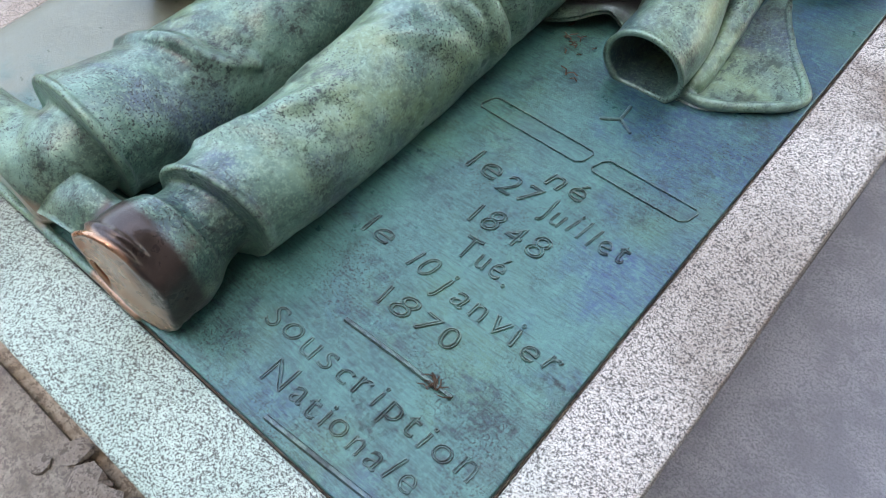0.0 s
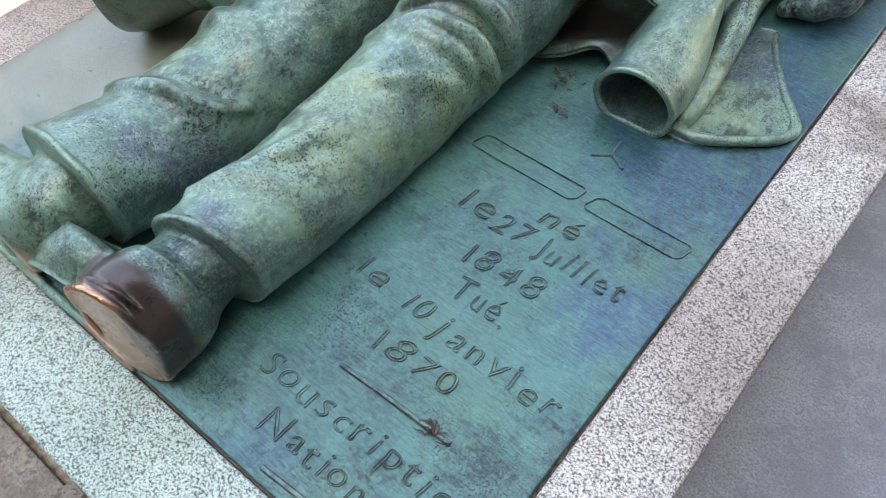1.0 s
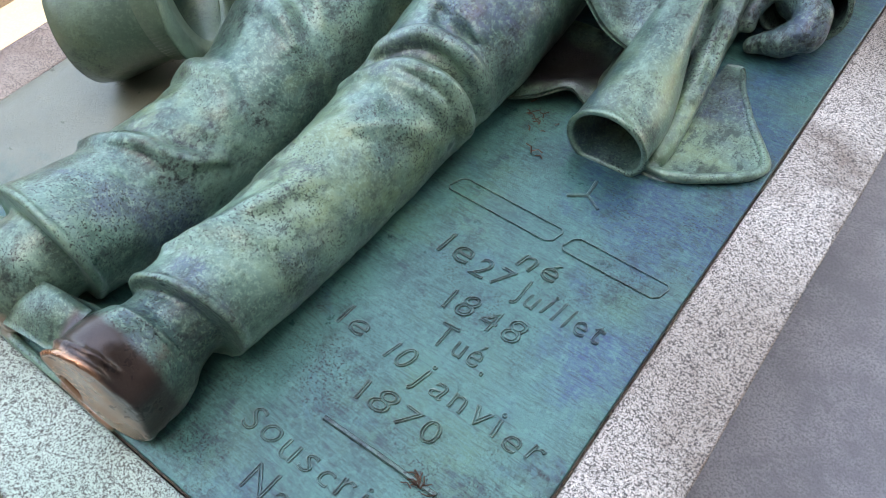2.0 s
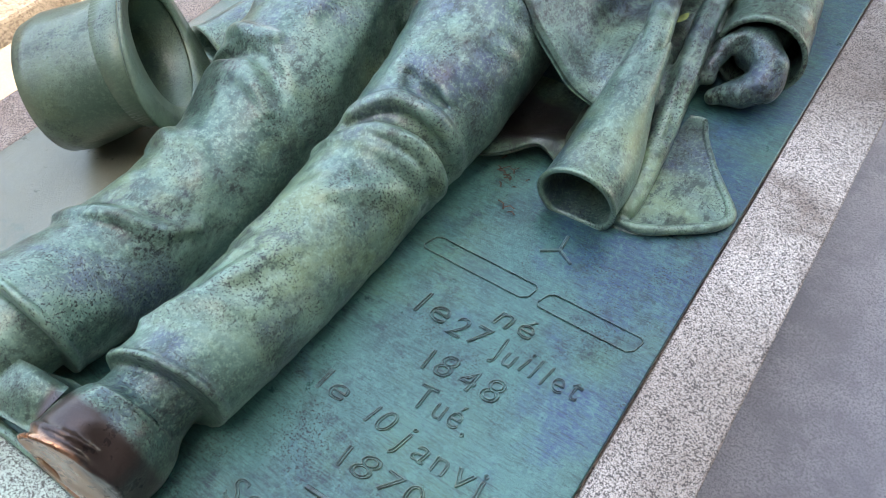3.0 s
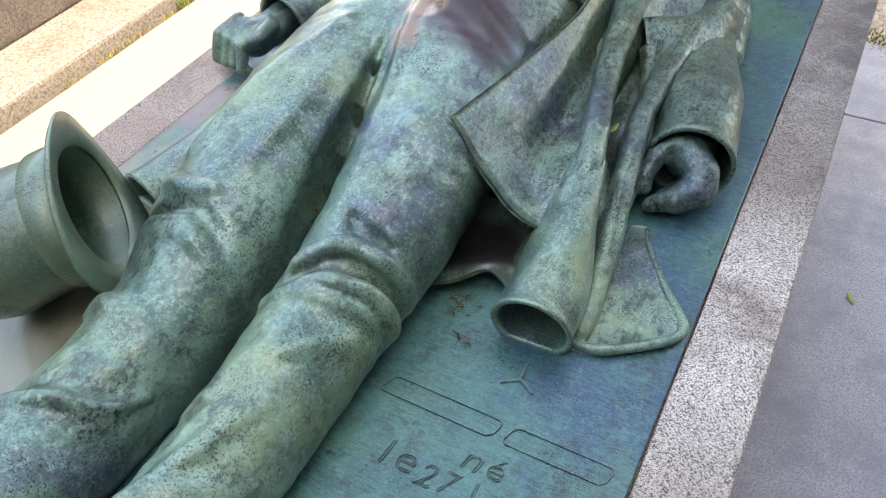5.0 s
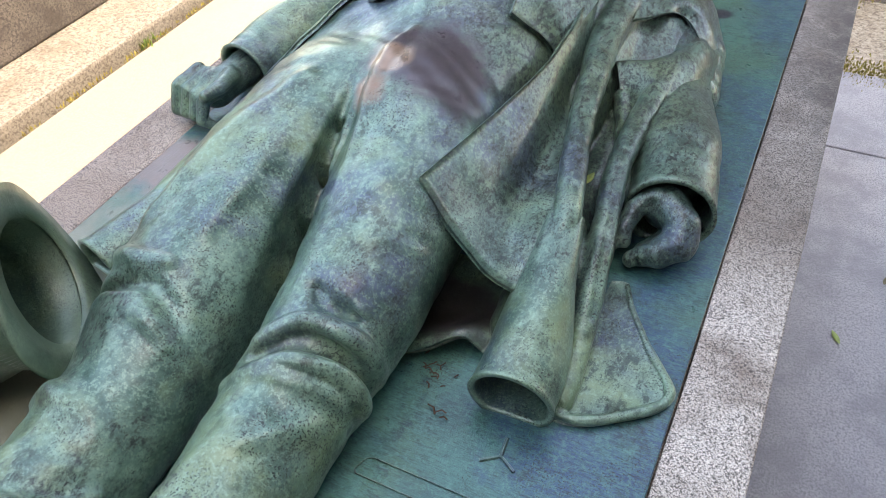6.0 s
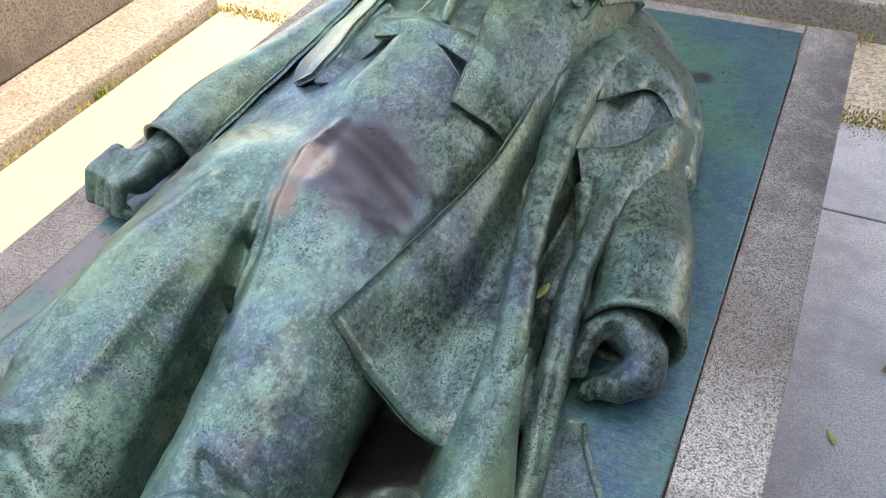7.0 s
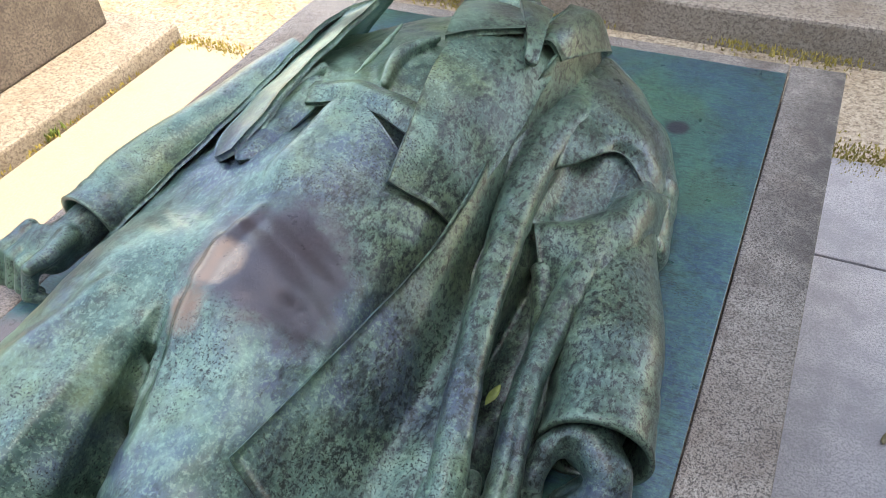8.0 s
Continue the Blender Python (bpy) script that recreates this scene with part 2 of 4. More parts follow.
def block(x0, x1, y0, y1, z0, z1, bevel=0.006, cuts=0, rough=0.0):
    bm = bmesh.new()
    bmesh.ops.create_cube(bm, size=1)
    for v in bm.verts:
        v.co = Vector(((x0 + x1) / 2 + v.co.x * (x1 - x0), (y0 + y1) / 2 + v.co.y * (y1 - y0), (z0 + z1) / 2 + v.co.z * (z1 - z0)))
    if bevel:
        bmesh.ops.bevel(bm, geom=bm.edges[:], offset=bevel, segments=2, profile=0.6, affect="EDGES")
    if cuts:
        bmesh.ops.subdivide_edges(bm, edges=[e for e in bm.edges if e.calc_length() > 0.1], cuts=cuts, use_grid_fill=True)
        for v in bm.verts:
            v.co += noise.noise_vector(v.co * 9) * rough
    return bm


# ---- the setting ----
bm = bmesh.new()
bmesh.ops.create_grid(bm, x_segments=60, y_segments=60, size=1)
for v in bm.verts:
    v.co = Vector((math.copysign(abs(v.co.x) ** 3, v.co.x) * 400, math.copysign(abs(v.co.y) ** 3, v.co.y) * 400, -0.03))
ground = tagged(part("ground", bm, GRAVEL), "sandy cemetery ground with gravel", "ground", kind="structure")


def paving_slab(x0, x1, y0, y1, top, material, label):
    bm = block(x0, x1, y0, y1, -0.08, top, 0.005, 8, 0.002)
    return tagged(part("pavement", bm, material), label, "pavement", kind="structure")


paving_slab(0.02, 1.0, -3.0, 2.008, 0.0, PAVING, "grey worn concrete paving beside the tomb")
paving_slab(0.02, 1.0, 2.014, 2.40, 0.0, PAVING, "grey worn concrete paving past a crack")
paving_slab(-1.93, 0.02, -3.0, -0.16, -0.006, ROUGH_STONE, "rough worn stone at the foot of the tomb")
paving_slab(-1.93, -1.05, -0.13, 2.33, -0.002, SLAB_LIGHT, "pale sunlit concrete path")
paving_slab(-1.04, 0.015, 2.03, 2.33, -0.006, SLAB_LIGHT, "pale sunlit concrete behind the tomb")

# the granite slab that carries the plate
tomb = tagged(new("tomb_slab"), "speckled grey-pink granite tomb slab on paving", "tomb")
X0, X1, Y0, Y1 = -1.075, 0.103, -0.113, 2.022     # outline of the slab
PX0 = -0.965                                       # the plate's far side
for nm, box in (("border_stone", (X0, X1, Y0, -0.002)), ("border_stone", (0.002, X1, 0.0, Y1)), ("border_stone", (X0, PX0 - 0.002, 0.0, Y1)), ("border_stone", (PX0, 0.0, 1.982, Y1))):
    smooth(part(nm, block(*box, Z - 0.075, Z - 0.004, 0.004, 12, 0.0016), GRANITE, tomb))
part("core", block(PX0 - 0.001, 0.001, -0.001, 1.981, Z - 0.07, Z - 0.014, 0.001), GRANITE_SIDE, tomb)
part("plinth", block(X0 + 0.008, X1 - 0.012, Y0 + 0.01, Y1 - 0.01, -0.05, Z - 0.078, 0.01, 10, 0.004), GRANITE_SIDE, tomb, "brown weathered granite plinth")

plate = tagged(new("bronze_plate"), "blue-green patinated bronze plate with raised inscription", "plaque")
bm = block(PX0 + 0.001, -0.001, 0.001, 1.979, Z - 0.012, Z, 0.002, 24, 0.0)
for v in bm.verts:
    if v.co.z > Z - 0.003:
        v.co.z += 0.0012 * noise.noise(v.co * 6) - 0.0006
smooth(part("plate_body", bm, BRONZE_PLATE, plate))


def writing(text, x, y, size, wide, tilt=0.0, slant=0.12):
    """A line of hand-cut letters, outlined in relief, that reads along +x; wide: its length."""
    made, pen = [], 0.0
    for ch in text:
        cu = bpy.data.curves.new("line", "FONT")
        cu.body, cu.size, cu.shear, cu.extrude, cu.fill_mode = ch, size * random.uniform(0.92, 1.12), slant + random.uniform(-0.12, 0.12), 0.0004, "NONE"
        cu.bevel_depth, cu.bevel_resolution, cu.resolution_u, cu.offset = 0.0007, 1, 4, -0.0006
        src = new("line", cu)
        bpy.context.view_layer.update()
        me = bpy.data.meshes.new_from_object(src.evaluated_get(bpy.context.evaluated_depsgraph_get()))
        bpy.data.objects.remove(src)
        xs = [v.co.x for v in me.vertices]
        made.append((me, pen - min(xs)))
        pen += max(xs) - min(xs) + size * 0.16
    k = wide / (pen - size * 0.16)
    bm = bmesh.new()
    for me, at in made:
        me.transform(pose(x, y, Z + 0.0006, 0, 0, tilt) @ Matrix.Diagonal((k, 1, 1, 1)) @ pose(at, random.uniform(-0.0025, 0.0025), 0, 0, 0, random.uniform(-5, 5)))
        bm.from_mesh(me)
        bpy.data.meshes.remove(me)
    return part("inscription", bm, BRONZE_LETTER, plate)


def stroke(pts, r, name="stroke", material=None):
    bm = bmesh.new()
    tube(bm, [Vector(p) for p in pts], lambda f: r, 6)
    return part(name, bm, material or BRONZE_LETTER, plate)


def tube(bm, pts, radius, sides=10, squash=1.0):
    rings = []
    for i, p in enumerate(pts):
        d = (pts[min(i + 1, len(pts) - 1)] - pts[max(i - 1, 0)]).normalized()
        side = d.cross(Vector((0, 0, 1)))
        side = side.normalized() if side.length > 1e-4 else Vector((1, 0, 0))
        up = side.cross(d)
        r = radius(i / (len(pts) - 1))
        rings.append([bm.verts.new(p + side * r * math.cos(a) + up * r * squash * math.sin(a)) for a in (2 * math.pi * k / sides for k in range(sides))])
    for a, b in zip(rings, rings[1:]):
        for k in range(sides):
            bm.faces.new((a[k], a[(k + 1) % sides], b[(k + 1) % sides], b[k]))
    bm.faces.new(rings[0][::-1])
    bm.faces.new(rings[-1])


writing("né", -0.187, 0.424, 0.042, 0.052)
writing("le", -0.277, 0.388, 0.046, 0.044)
writing("27", -0.226, 0.382, 0.040, 0.052)
writing("Juillet", -0.163, 0.383, 0.042, 0.112)
writing("1848", -0.222, 0.324, 0.044, 0.100, 4)
writing("Tué.", -0.204, 0.279, 0.044, 0.072)
writing("le", -0.308, 0.236, 0.040, 0.040)
writing("10", -0.236, 0.235, 0.036, 0.034)
writing("janvier", -0.192, 0.229, 0.044, 0.163)
writing("1870", -0.228, 0.180, 0.040, 0.104, 3)
writing("Souscription", -0.306, 0.086, 0.042, 0.281, 1)
writing("Nationale", -0.258, 0.038, 0.040, 0.198, 2)
# the name's two words, as plain bars of their size
for x0, x1, y in ((-0.325, -0.165, 0.492), (-0.155, -0.022, 0.492)):
    box = [(x0 + 0.004, y - 0.018), (x1 - 0.012, y - 0.018), (x1 - 0.004, y - 0.012), (x1, y + 0.004), (x1 - 0.004, y + 0.009), (x0 + 0.014, y + 0.009), (x0 + 0.006, y + 0.004), (x0, y - 0.013)]
    stroke([(px, py, Z + 0.0006) for px, py in box + box[:1]], 0.0010)
stroke([(-0.237, 0.143, Z), (-0.165, 0.1455, Z), (-0.092, 0.147, Z)], 0.0032, "ruled_line")
stroke([(-0.220, 0.014, Z), (-0.150, 0.018, Z), (-0.089, 0.022, Z), (-0.05, 0.025, Z)], 0.0034, "ruled_line")
for a in (95, 215, 330):
    stroke([(-0.172, 0.566, Z), (-0.172 + 0.026 * math.cos(radians(a)), 0.566 + 0.026 * math.sin(radians(a)), Z)], 0.0024, "star_ray")

# neighbouring tombs and steps that close the view, and unseen blocks that shape the light
def tomb_block(name, label, *boxes):
    ob = tagged(new(name), label, "tomb")
    for nm, mat, box, bev, rough in boxes:
        part(nm, block(*box, bev, 10, rough), mat, ob)
    return ob


tomb_block("neighbour_tomb", "dark weathered stone tomb on a pale kerb",
           ("kerb", STEP_STONE, (-2.60, -1.955, -3.0, 2.36, -0.05, 0.05), 0.012, 0.004),
           ("body", TOMB_STONE, (-3.6, -2.20, -3.0, 2.28, 0.051, 1.0), 0.012, 0.006))
# the wall's unseen upper part is added to block sky at the head end
tomb_block("stepped_tomb", "dark stone wall behind a worn step, raised to block sky",
           ("step", STEP_STONE, (-2.4, 1.2, 2.93, 3.25, -0.05, 0.10), 0.012, 0.005),
           ("wall", TOMB_STONE, (-2.4, 1.2, 3.252, 5.2, -0.05, 3.6), 0.015, 0.006))
# unseen mass added to keep sun and sky off the tomb; its form is assumed
sun_blocker = tomb_block("light_blocker", "tall unseen stone block added to shade the tomb",
                    ("wall", TOMB_STONE, (1.0, 4.0, -5.0, 1.85, -0.05, 6.35), 0.02, 0.004),
                    ("blocker_cap", TOMB_STONE, (0.96, 4.04, -5.04, 1.87, 6.355, 6.5), 0.02, 0.002))


# unseen block, added beyond the foot end to narrow the sky
tomb_block("light_blocker", "unseen dark stone block added to cut sky light",
           ("wall", TOMB_STONE, (-4.5, 0.9, -7.0, -3.05, -0.05, 4.6), 0.02, 0.004),
           ("blocker_cap", TOMB_STONE, (-4.54, 0.94, -7.04, -3.01, 4.605, 4.75), 0.02, 0.002))


# ---- the recumbent statue: one body of bronze, shaped as a field of limbs and folds, with lofted cloth ----
VOX = 0.003
LO = np.array((-1.09, -0.05, -0.018))
SHAPE = (366, 645, 118)
axis = [(LO[k] + VOX * np.arange(SHAPE[k])).astype(np.float32) for k in range(3)]
field = np.full(SHAPE, 0.15, np.float32)


def window(lo, hi):
    a = [int(max(0, math.floor((lo[k] - LO[k]) / VOX))) for k in range(3)]
    b = [int(min(SHAPE[k], math.ceil((hi[k] - LO[k]) / VOX) + 1)) for k in range(3)]
    cut = tuple(slice(a[k], max(a[k] + 1, b[k])) for k in range(3))
    return cut, axis[0][cut[0]][:, None, None], axis[1][cut[1]][None, :, None], axis[2][cut[2]][None, None, :]


def blend(cut, d, k, carve=False):
    f = field[cut]
    if carve:
        h = np.maximum(k - np.abs(f + d), 0) / k
        field[cut] = np.maximum(f, -d) + h * h * k / 4
    else:
        h = np.maximum(k - np.abs(f - d), 0) / k
        field[cut] = np.minimum(f, d) - h * h * k / 4


def limb(pts, k=0.02, tall=1.0, carve=False):
    """A chain of tapering round bars through (x, y, h, r); tall stretches it in height."""
    q = np.array(pts, float)
    m = q[:, 3].max() * max(1, tall) + k + 0.02
    cut, x, y, z = window(q[:, :3].min(0) - m, q[:, :3].max(0) + m)
    best = None
    for (ax, ay, az, ar), (bx, by, bz, br) in zip(pts, pts[1:]):
        dx, dy, dz = bx - ax, by - ay, bz - az
        t = np.clip(((x - ax) * dx + (y - ay) * dy + (z - az) * dz) / (dx * dx + dy * dy + dz * dz), 0, 1)
        d = (np.sqrt((x - ax - t * dx) ** 2 + (y - ay - t * dy) ** 2 + ((z - az - t * dz) / tall) ** 2) - (ar + (br - ar) * t)).astype(np.float32)
        best = d if best is None else np.minimum(best, d)
    blend(cut, best, k, carve)


def curve_limb(pts, k=0.012, carve=False, n=5):
    """The same along a smooth curve: for folds and seams."""
    p = np.array(pts, float)
    limb([tuple(q) for q in spline(p, n * (len(p) - 1) + 1)], k, 1.0, carve)


def spline(p, n):
    """Catmull-Rom through the rows of p, n samples."""
    q = np.concatenate([2 * p[:1] - p[1:2], p, 2 * p[-1:] - p[-2:-1]])
    s = np.linspace(0, len(p) - 1, n)
    i = np.minimum(s.astype(int), len(p) - 2)
    t = (s - i).reshape(-1, *([1] * (p.ndim - 1)))
    a, b, c, d = q[i], q[i + 1], q[i + 2], q[i + 3]
    return 0.5 * (2 * b + (c - a) * t + (2 * a - 5 * b + 4 * c - d) * t ** 2 + (3 * b - a - 3 * c + d) * t ** 3)


def lump(c, r, k=0.03, carve=False):
    m = k + 0.03
    cut, x, y, z = window([c[i] - r[i] - m for i in range(3)], [c[i] + r[i] + m for i in range(3)])
    u = np.sqrt(((x - c[0]) / r[0]) ** 2 + ((y - c[1]) / r[1]) ** 2 + ((z - c[2]) / r[2]) ** 2)
    g = np.sqrt(((x - c[0]) / r[0] ** 2) ** 2 + ((y - c[1]) / r[1] ** 2) ** 2 + ((z - c[2]) / r[2] ** 2) ** 2) + 1e-6
    blend(cut, (u * (u - 1) / g).astype(np.float32), k, carve)


# legs in loose trousers
limb([(-0.400, 0.118, 0.070, 0.066), (-0.403, 0.22, 0.055, 0.069), (-0.406, 0.33, 0.050, 0.072), (-0.415, 0.45, 0.050, 0.079), (-0.418, 0.55, 0.060, 0.082), (-0.414, 0.65, 0.082, 0.092),
      (-0.428, 0.78, 0.105, 0.105), (-0.445, 0.90, 0.118, 0.112), (-0.475, 1.00, 0.11, 0.11)], 0.008)
limb([(-0.596, 0.095, 0.076, 0.079), (-0.602, 0.20, 0.044, 0.081), (-0.604, 0.32, 0.037, 0.083), (-0.606, 0.43, 0.045, 0.087), (-0.628, 0.54, 0.058, 0.106), (-0.636, 0.66, 0.068, 0.119),
      (-0.630, 0.80, 0.090, 0.130), (-0.615, 0.95, 0.105, 0.130)], 0.006)
# the trouser ends are cut off square
cut, x, y, z = window((-0.9, -0.05, -0.02), (-0.3, 0.30, 0.25))
field[cut] = np.maximum(field[cut], (np.where(x > -0.5, 0.124 + 0.25 * (x + 0.400), 0.094) - y + 0 * z).astype(np.float32))
# trunk, shoulders, plain head
lump((-0.515, 1.00, 0.10), (0.175, 0.16, 0.145))
lump((-0.512, 1.15, 0.11), (0.180, 0.20, 0.152))
lump((-0.495, 1.38, 0.12), (0.205, 0.26, 0.143))
limb([(-0.27, 1.54, 0.09, 0.085), (-0.48, 1.56, 0.12, 0.11), (-0.70, 1.54, 0.09, 0.085)], 0.05)
limb([(-0.50, 1.60, 0.13, 0.065), (-0.50, 1.68, 0.12, 0.062)], 0.04)
lump((-0.50, 1.765, 0.105), (0.078, 0.105, 0.10), 0.03)
lump((-0.478, 0.955, 0.195), (0.055, 0.095, 0.055), 0.04)
limb([(-0.665, 0.92, 0.08, 0.105), (-0.655, 1.12, 0.10, 0.118), (-0.61, 1.35, 0.12, 0.13)], 0.04)
limb([(-0.315, 1.10, 0.05, 0.06), (-0.315, 1.25, 0.07, 0.07), (-0.31, 1.45, 0.09, 0.08)], 0.03)
# the deep gap between the legs, up to the crotch
limb([(-0.492, 0.10, 0.10, 0.014), (-0.492, 0.22, 0.10, 0.016), (-0.496, 0.34, 0.11, 0.014), (-0.502, 0.46, 0.12, 0.014), (-0.512, 0.55, 0.12, 0.018), (-0.523, 0.65, 0.125, 0.019), (-0.533, 0.73, 0.14, 0.016), (-0.541, 0.80, 0.17, 0.012), (-0.547, 0.86, 0.205, 0.008), (-0.551, 0.93, 0.25, 0.003)], 0.008, 7.0, True)
# boots: soles towards the foot of the slab
limb([(-0.414, 0.15, 0.060, 0.050), (-0.412, 0.09, 0.058, 0.051), (-0.408, 0.05, 0.045, 0.047)], 0.006)
limb([(-0.392, 0.044, 0.040, 0.041), (-0.390, 0.040, 0.080, 0.042), (-0.408, 0.040, 0.108, 0.036)], 0.012)
limb([(-0.388, 0.022, 0.038, 0.037), (-0.387, 0.020, 0.080, 0.039), (-0.407, 0.020, 0.111, 0.035)], 0.006)
limb([(-0.396, 0.062, 0.046, 0.046), (-0.402, 0.058, 0.076, 0.047), (-0.412, 0.056, 0.092, 0.042)], 0.012)
limb([(-0.597, 0.14, 0.068, 0.060), (-0.603, 0.075, 0.062, 0.058), (-0.625, 0.045, 0.050, 0.048)], 0.006)
limb([(-0.605, 0.04, 0.035, 0.042), (-0.68, 0.04, 0.065, 0.046), (-0.75, 0.03, 0.10, 0.040)], 0.02)
# flat soles: shave the boots at the foot of the plate
cut, x, y, z = window((-0.9, -0.05, -0.02), (-0.3, 0.10, 0.25))
shave = np.where(x > -0.5, 0.25 * (x + 0.40) - 0.96 * (y - 0.006) + 0.08 * (z - 0.07), 0.004 - y + 0 * z).astype(np.float32)
field[cut] = np.maximum(field[cut], shave)
# the welt and the seams of the nearer boot, rings round its toe; the ledge below both soles; rolled hems
def toe_ring(back, grow, r, k, carve):
    curve_limb([(-0.388 - 0.018 * f + (0.040 + grow) * math.cos(a), back + 0.010 * math.cos(a), max(0.004, 0.038 + 0.073 * f + (0.039 + grow) * math.sin(a)), r)
                for f, a in ((0, -1.2), (0, -0.5), (0.3, 0.0), (0.7, 0.1), (1, 0.6), (1, 1.57), (1, 2.5), (0.7, 3.0), (0.3, 3.14), (0, 3.8))], k, carve)


toe_ring(0.011, -0.004, 0.0035, 0.003, False)
toe_ring(0.024, -0.003, 0.0022, 0.002, False)
for back, inset in ((0.064, 0.002), (0.072, 0.003), (0.080, 0.0045)):
    curve_limb([(-0.402 + (0.0475 - inset) * math.cos(a) - 0.010 * max(0, math.sin(a)), back + 0.008 * math.cos(a), max(0.004, 0.066 + (0.069 - 1.5 * inset) * math.sin(a)), 0.0032) for a in np.linspace(-1.1, 4.2, 15)], 0.003)
curve_limb([(-0.70, 0.002, 0.004, 0.006), (-0.60, 0.002, 0.004, 0.006), (-0.50, 0.003, 0.004, 0.006), (-0.41, 0.002, 0.004, 0.006)], 0.004)
for cx, cy, cz, r, tip in ((-0.400, 0.127, 0.070, 0.0645, 0.016), (-0.595, 0.098, 0.078, 0.0780, 0.0)):
    curve_limb([(cx + r * math.cos(a), cy + tip * math.cos(a), max(0.004, cz + r * math.sin(a)), 0.0045) for a in np.linspace(-1.0, 4.14, 17)], 0.004)
# folds at the knees, thighs and waist: (points, radius, depth of blend, carved)
FOLDS = [
    ([(-0.468, 0.508, 0.105), (-0.452, 0.521, 0.130), (-0.417, 0.551, 0.150), (-0.364, 0.561, 0.140), (-0.340, 0.571, 0.085), (-0.345, 0.58, 0.04)], 0.012, 0.012, 0),
    ([(-0.479, 0.465, 0.095), (-0.420, 0.500, 0.132), (-0.365, 0.520, 0.126), (-0.335, 0.525, 0.070), (-0.345, 0.52, 0.03)], 0.012, 0.012, 0),
    ([(-0.46, 0.475, 0.118), (-0.405, 0.485, 0.130), (-0.355, 0.500, 0.105), (-0.340, 0.50, 0.05)], 0.009, 0.010, 0),
    ([(-0.455, 0.500, 0.128), (-0.405, 0.530, 0.146), (-0.358, 0.543, 0.120), (-0.342, 0.545, 0.07)], 0.012, 0.012, 1),
    ([(-0.45, 0.60, 0.150), (-0.435, 0.654, 0.155), (-0.409, 0.681, 0.163), (-0.374, 0.702, 0.150), (-0.350, 0.665, 0.125), (-0.372, 0.595, 0.138)], 0.009, 0.018, 0),
    ([(-0.425, 0.60, 0.152), (-0.40, 0.585, 0.150), (-0.36, 0.60, 0.125)], 0.012, 0.016, 1),
    ([(-0.40, 0.40, 0.123), (-0.37, 0.44, 0.11), (-0.345, 0.48, 0.06)], 0.010, 0.02, 0),
    ([(-0.425, 0.21, 0.120), (-0.405, 0.26, 0.122), (-0.385, 0.34, 0.110)], 0.010, 0.02, 0),
    ([(-0.66, 0.205, 0.110), (-0.626, 0.220, 0.122), (-0.585, 0.239, 0.128), (-0.548, 0.258, 0.104), (-0.528, 0.300, 0.080)], 0.007, 0.020, 0),
    ([(-0.69, 0.36, 0.075), (-0.64, 0.37, 0.118), (-0.58, 0.36, 0.112), (-0.54, 0.33, 0.08)], 0.009, 0.024, 0),
    ([(-0.46, 0.30, 0.085), (-0.43, 0.37, 0.112), (-0.40, 0.44, 0.122)], 0.009, 0.024, 0),
    ([(-0.45, 0.16, 0.115), (-0.42, 0.20, 0.122), (-0.375, 0.235, 0.105)], 0.008, 0.022, 0),
    ([(-0.44, 0.72, 0.178), (-0.41, 0.78, 0.186), (-0.375, 0.83, 0.165)], 0.010, 0.03, 0),
    ([(-0.70, 0.485, 0.080), (-0.647, 0.482, 0.128), (-0.600, 0.486, 0.143), (-0.560, 0.470, 0.125)], 0.012, 0.014, 0),
    ([(-0.71, 0.51, 0.10), (-0.66, 0.515, 0.150), (-0.61, 0.520, 0.158), (-0.56, 0.505, 0.140)], 0.013, 0.014, 1),
    ([(-0.74, 0.575, 0.085), (-0.704, 0.560, 0.135), (-0.66, 0.548, 0.160), (-0.61, 0.555, 0.168)], 0.011, 0.014, 0),
    ([(-0.60, 0.62, 0.172), (-0.592, 0.72, 0.192), (-0.580, 0.86, 0.212)], 0.006, 0.03, 0),
    ([(-0.70, 0.62, 0.155), (-0.67, 0.74, 0.195), (-0.62, 0.90, 0.225)], 0.010, 0.03, 0),
    ([(-0.462, 0.70, 0.163), (-0.485, 0.79, 0.190), (-0.502, 0.86, 0.212), (-0.514, 0.92, 0.236), (-0.520, 0.98, 0.248), (-0.518, 1.05, 0.246)], 0.008, 0.016, 0),
    ([(-0.50, 1.12, 0.266), (-0.46, 1.14, 0.262), (-0.41, 1.15, 0.240)], 0.010, 0.02, 1),
    ([(-0.48, 1.29, 0.266), (-0.53, 1.34, 0.270), (-0.56, 1.42, 0.262)], 0.008, 0.02, 1),
    ([(-0.54, 1.32, 0.270), (-0.535, 1.40, 0.274), (-0.545, 1.47, 0.268)], 0.006, 0.012, 0),
    ([(-0.49, 1.31, 0.272), (-0.50, 1.38, 0.276), (-0.47, 1.44, 0.274)], 0.012, 0.03, 0),
    ([(-0.60, 1.18, 0.255), (-0.615, 1.25, 0.258), (-0.60, 1.33, 0.265)], 0.016, 0.02, 0)]
for pts, r, k, carve in FOLDS:
    size = r * (0.6 if carve else 0.75 if pts[0][1] > 1.05 else 1.2)
    curve_limb([(*p, size * (0.45 if i in (0, len(pts) - 1) else 1.0)) for i, p in enumerate(pts)], k * (1.3 if carve else 0.8), bool(carve))
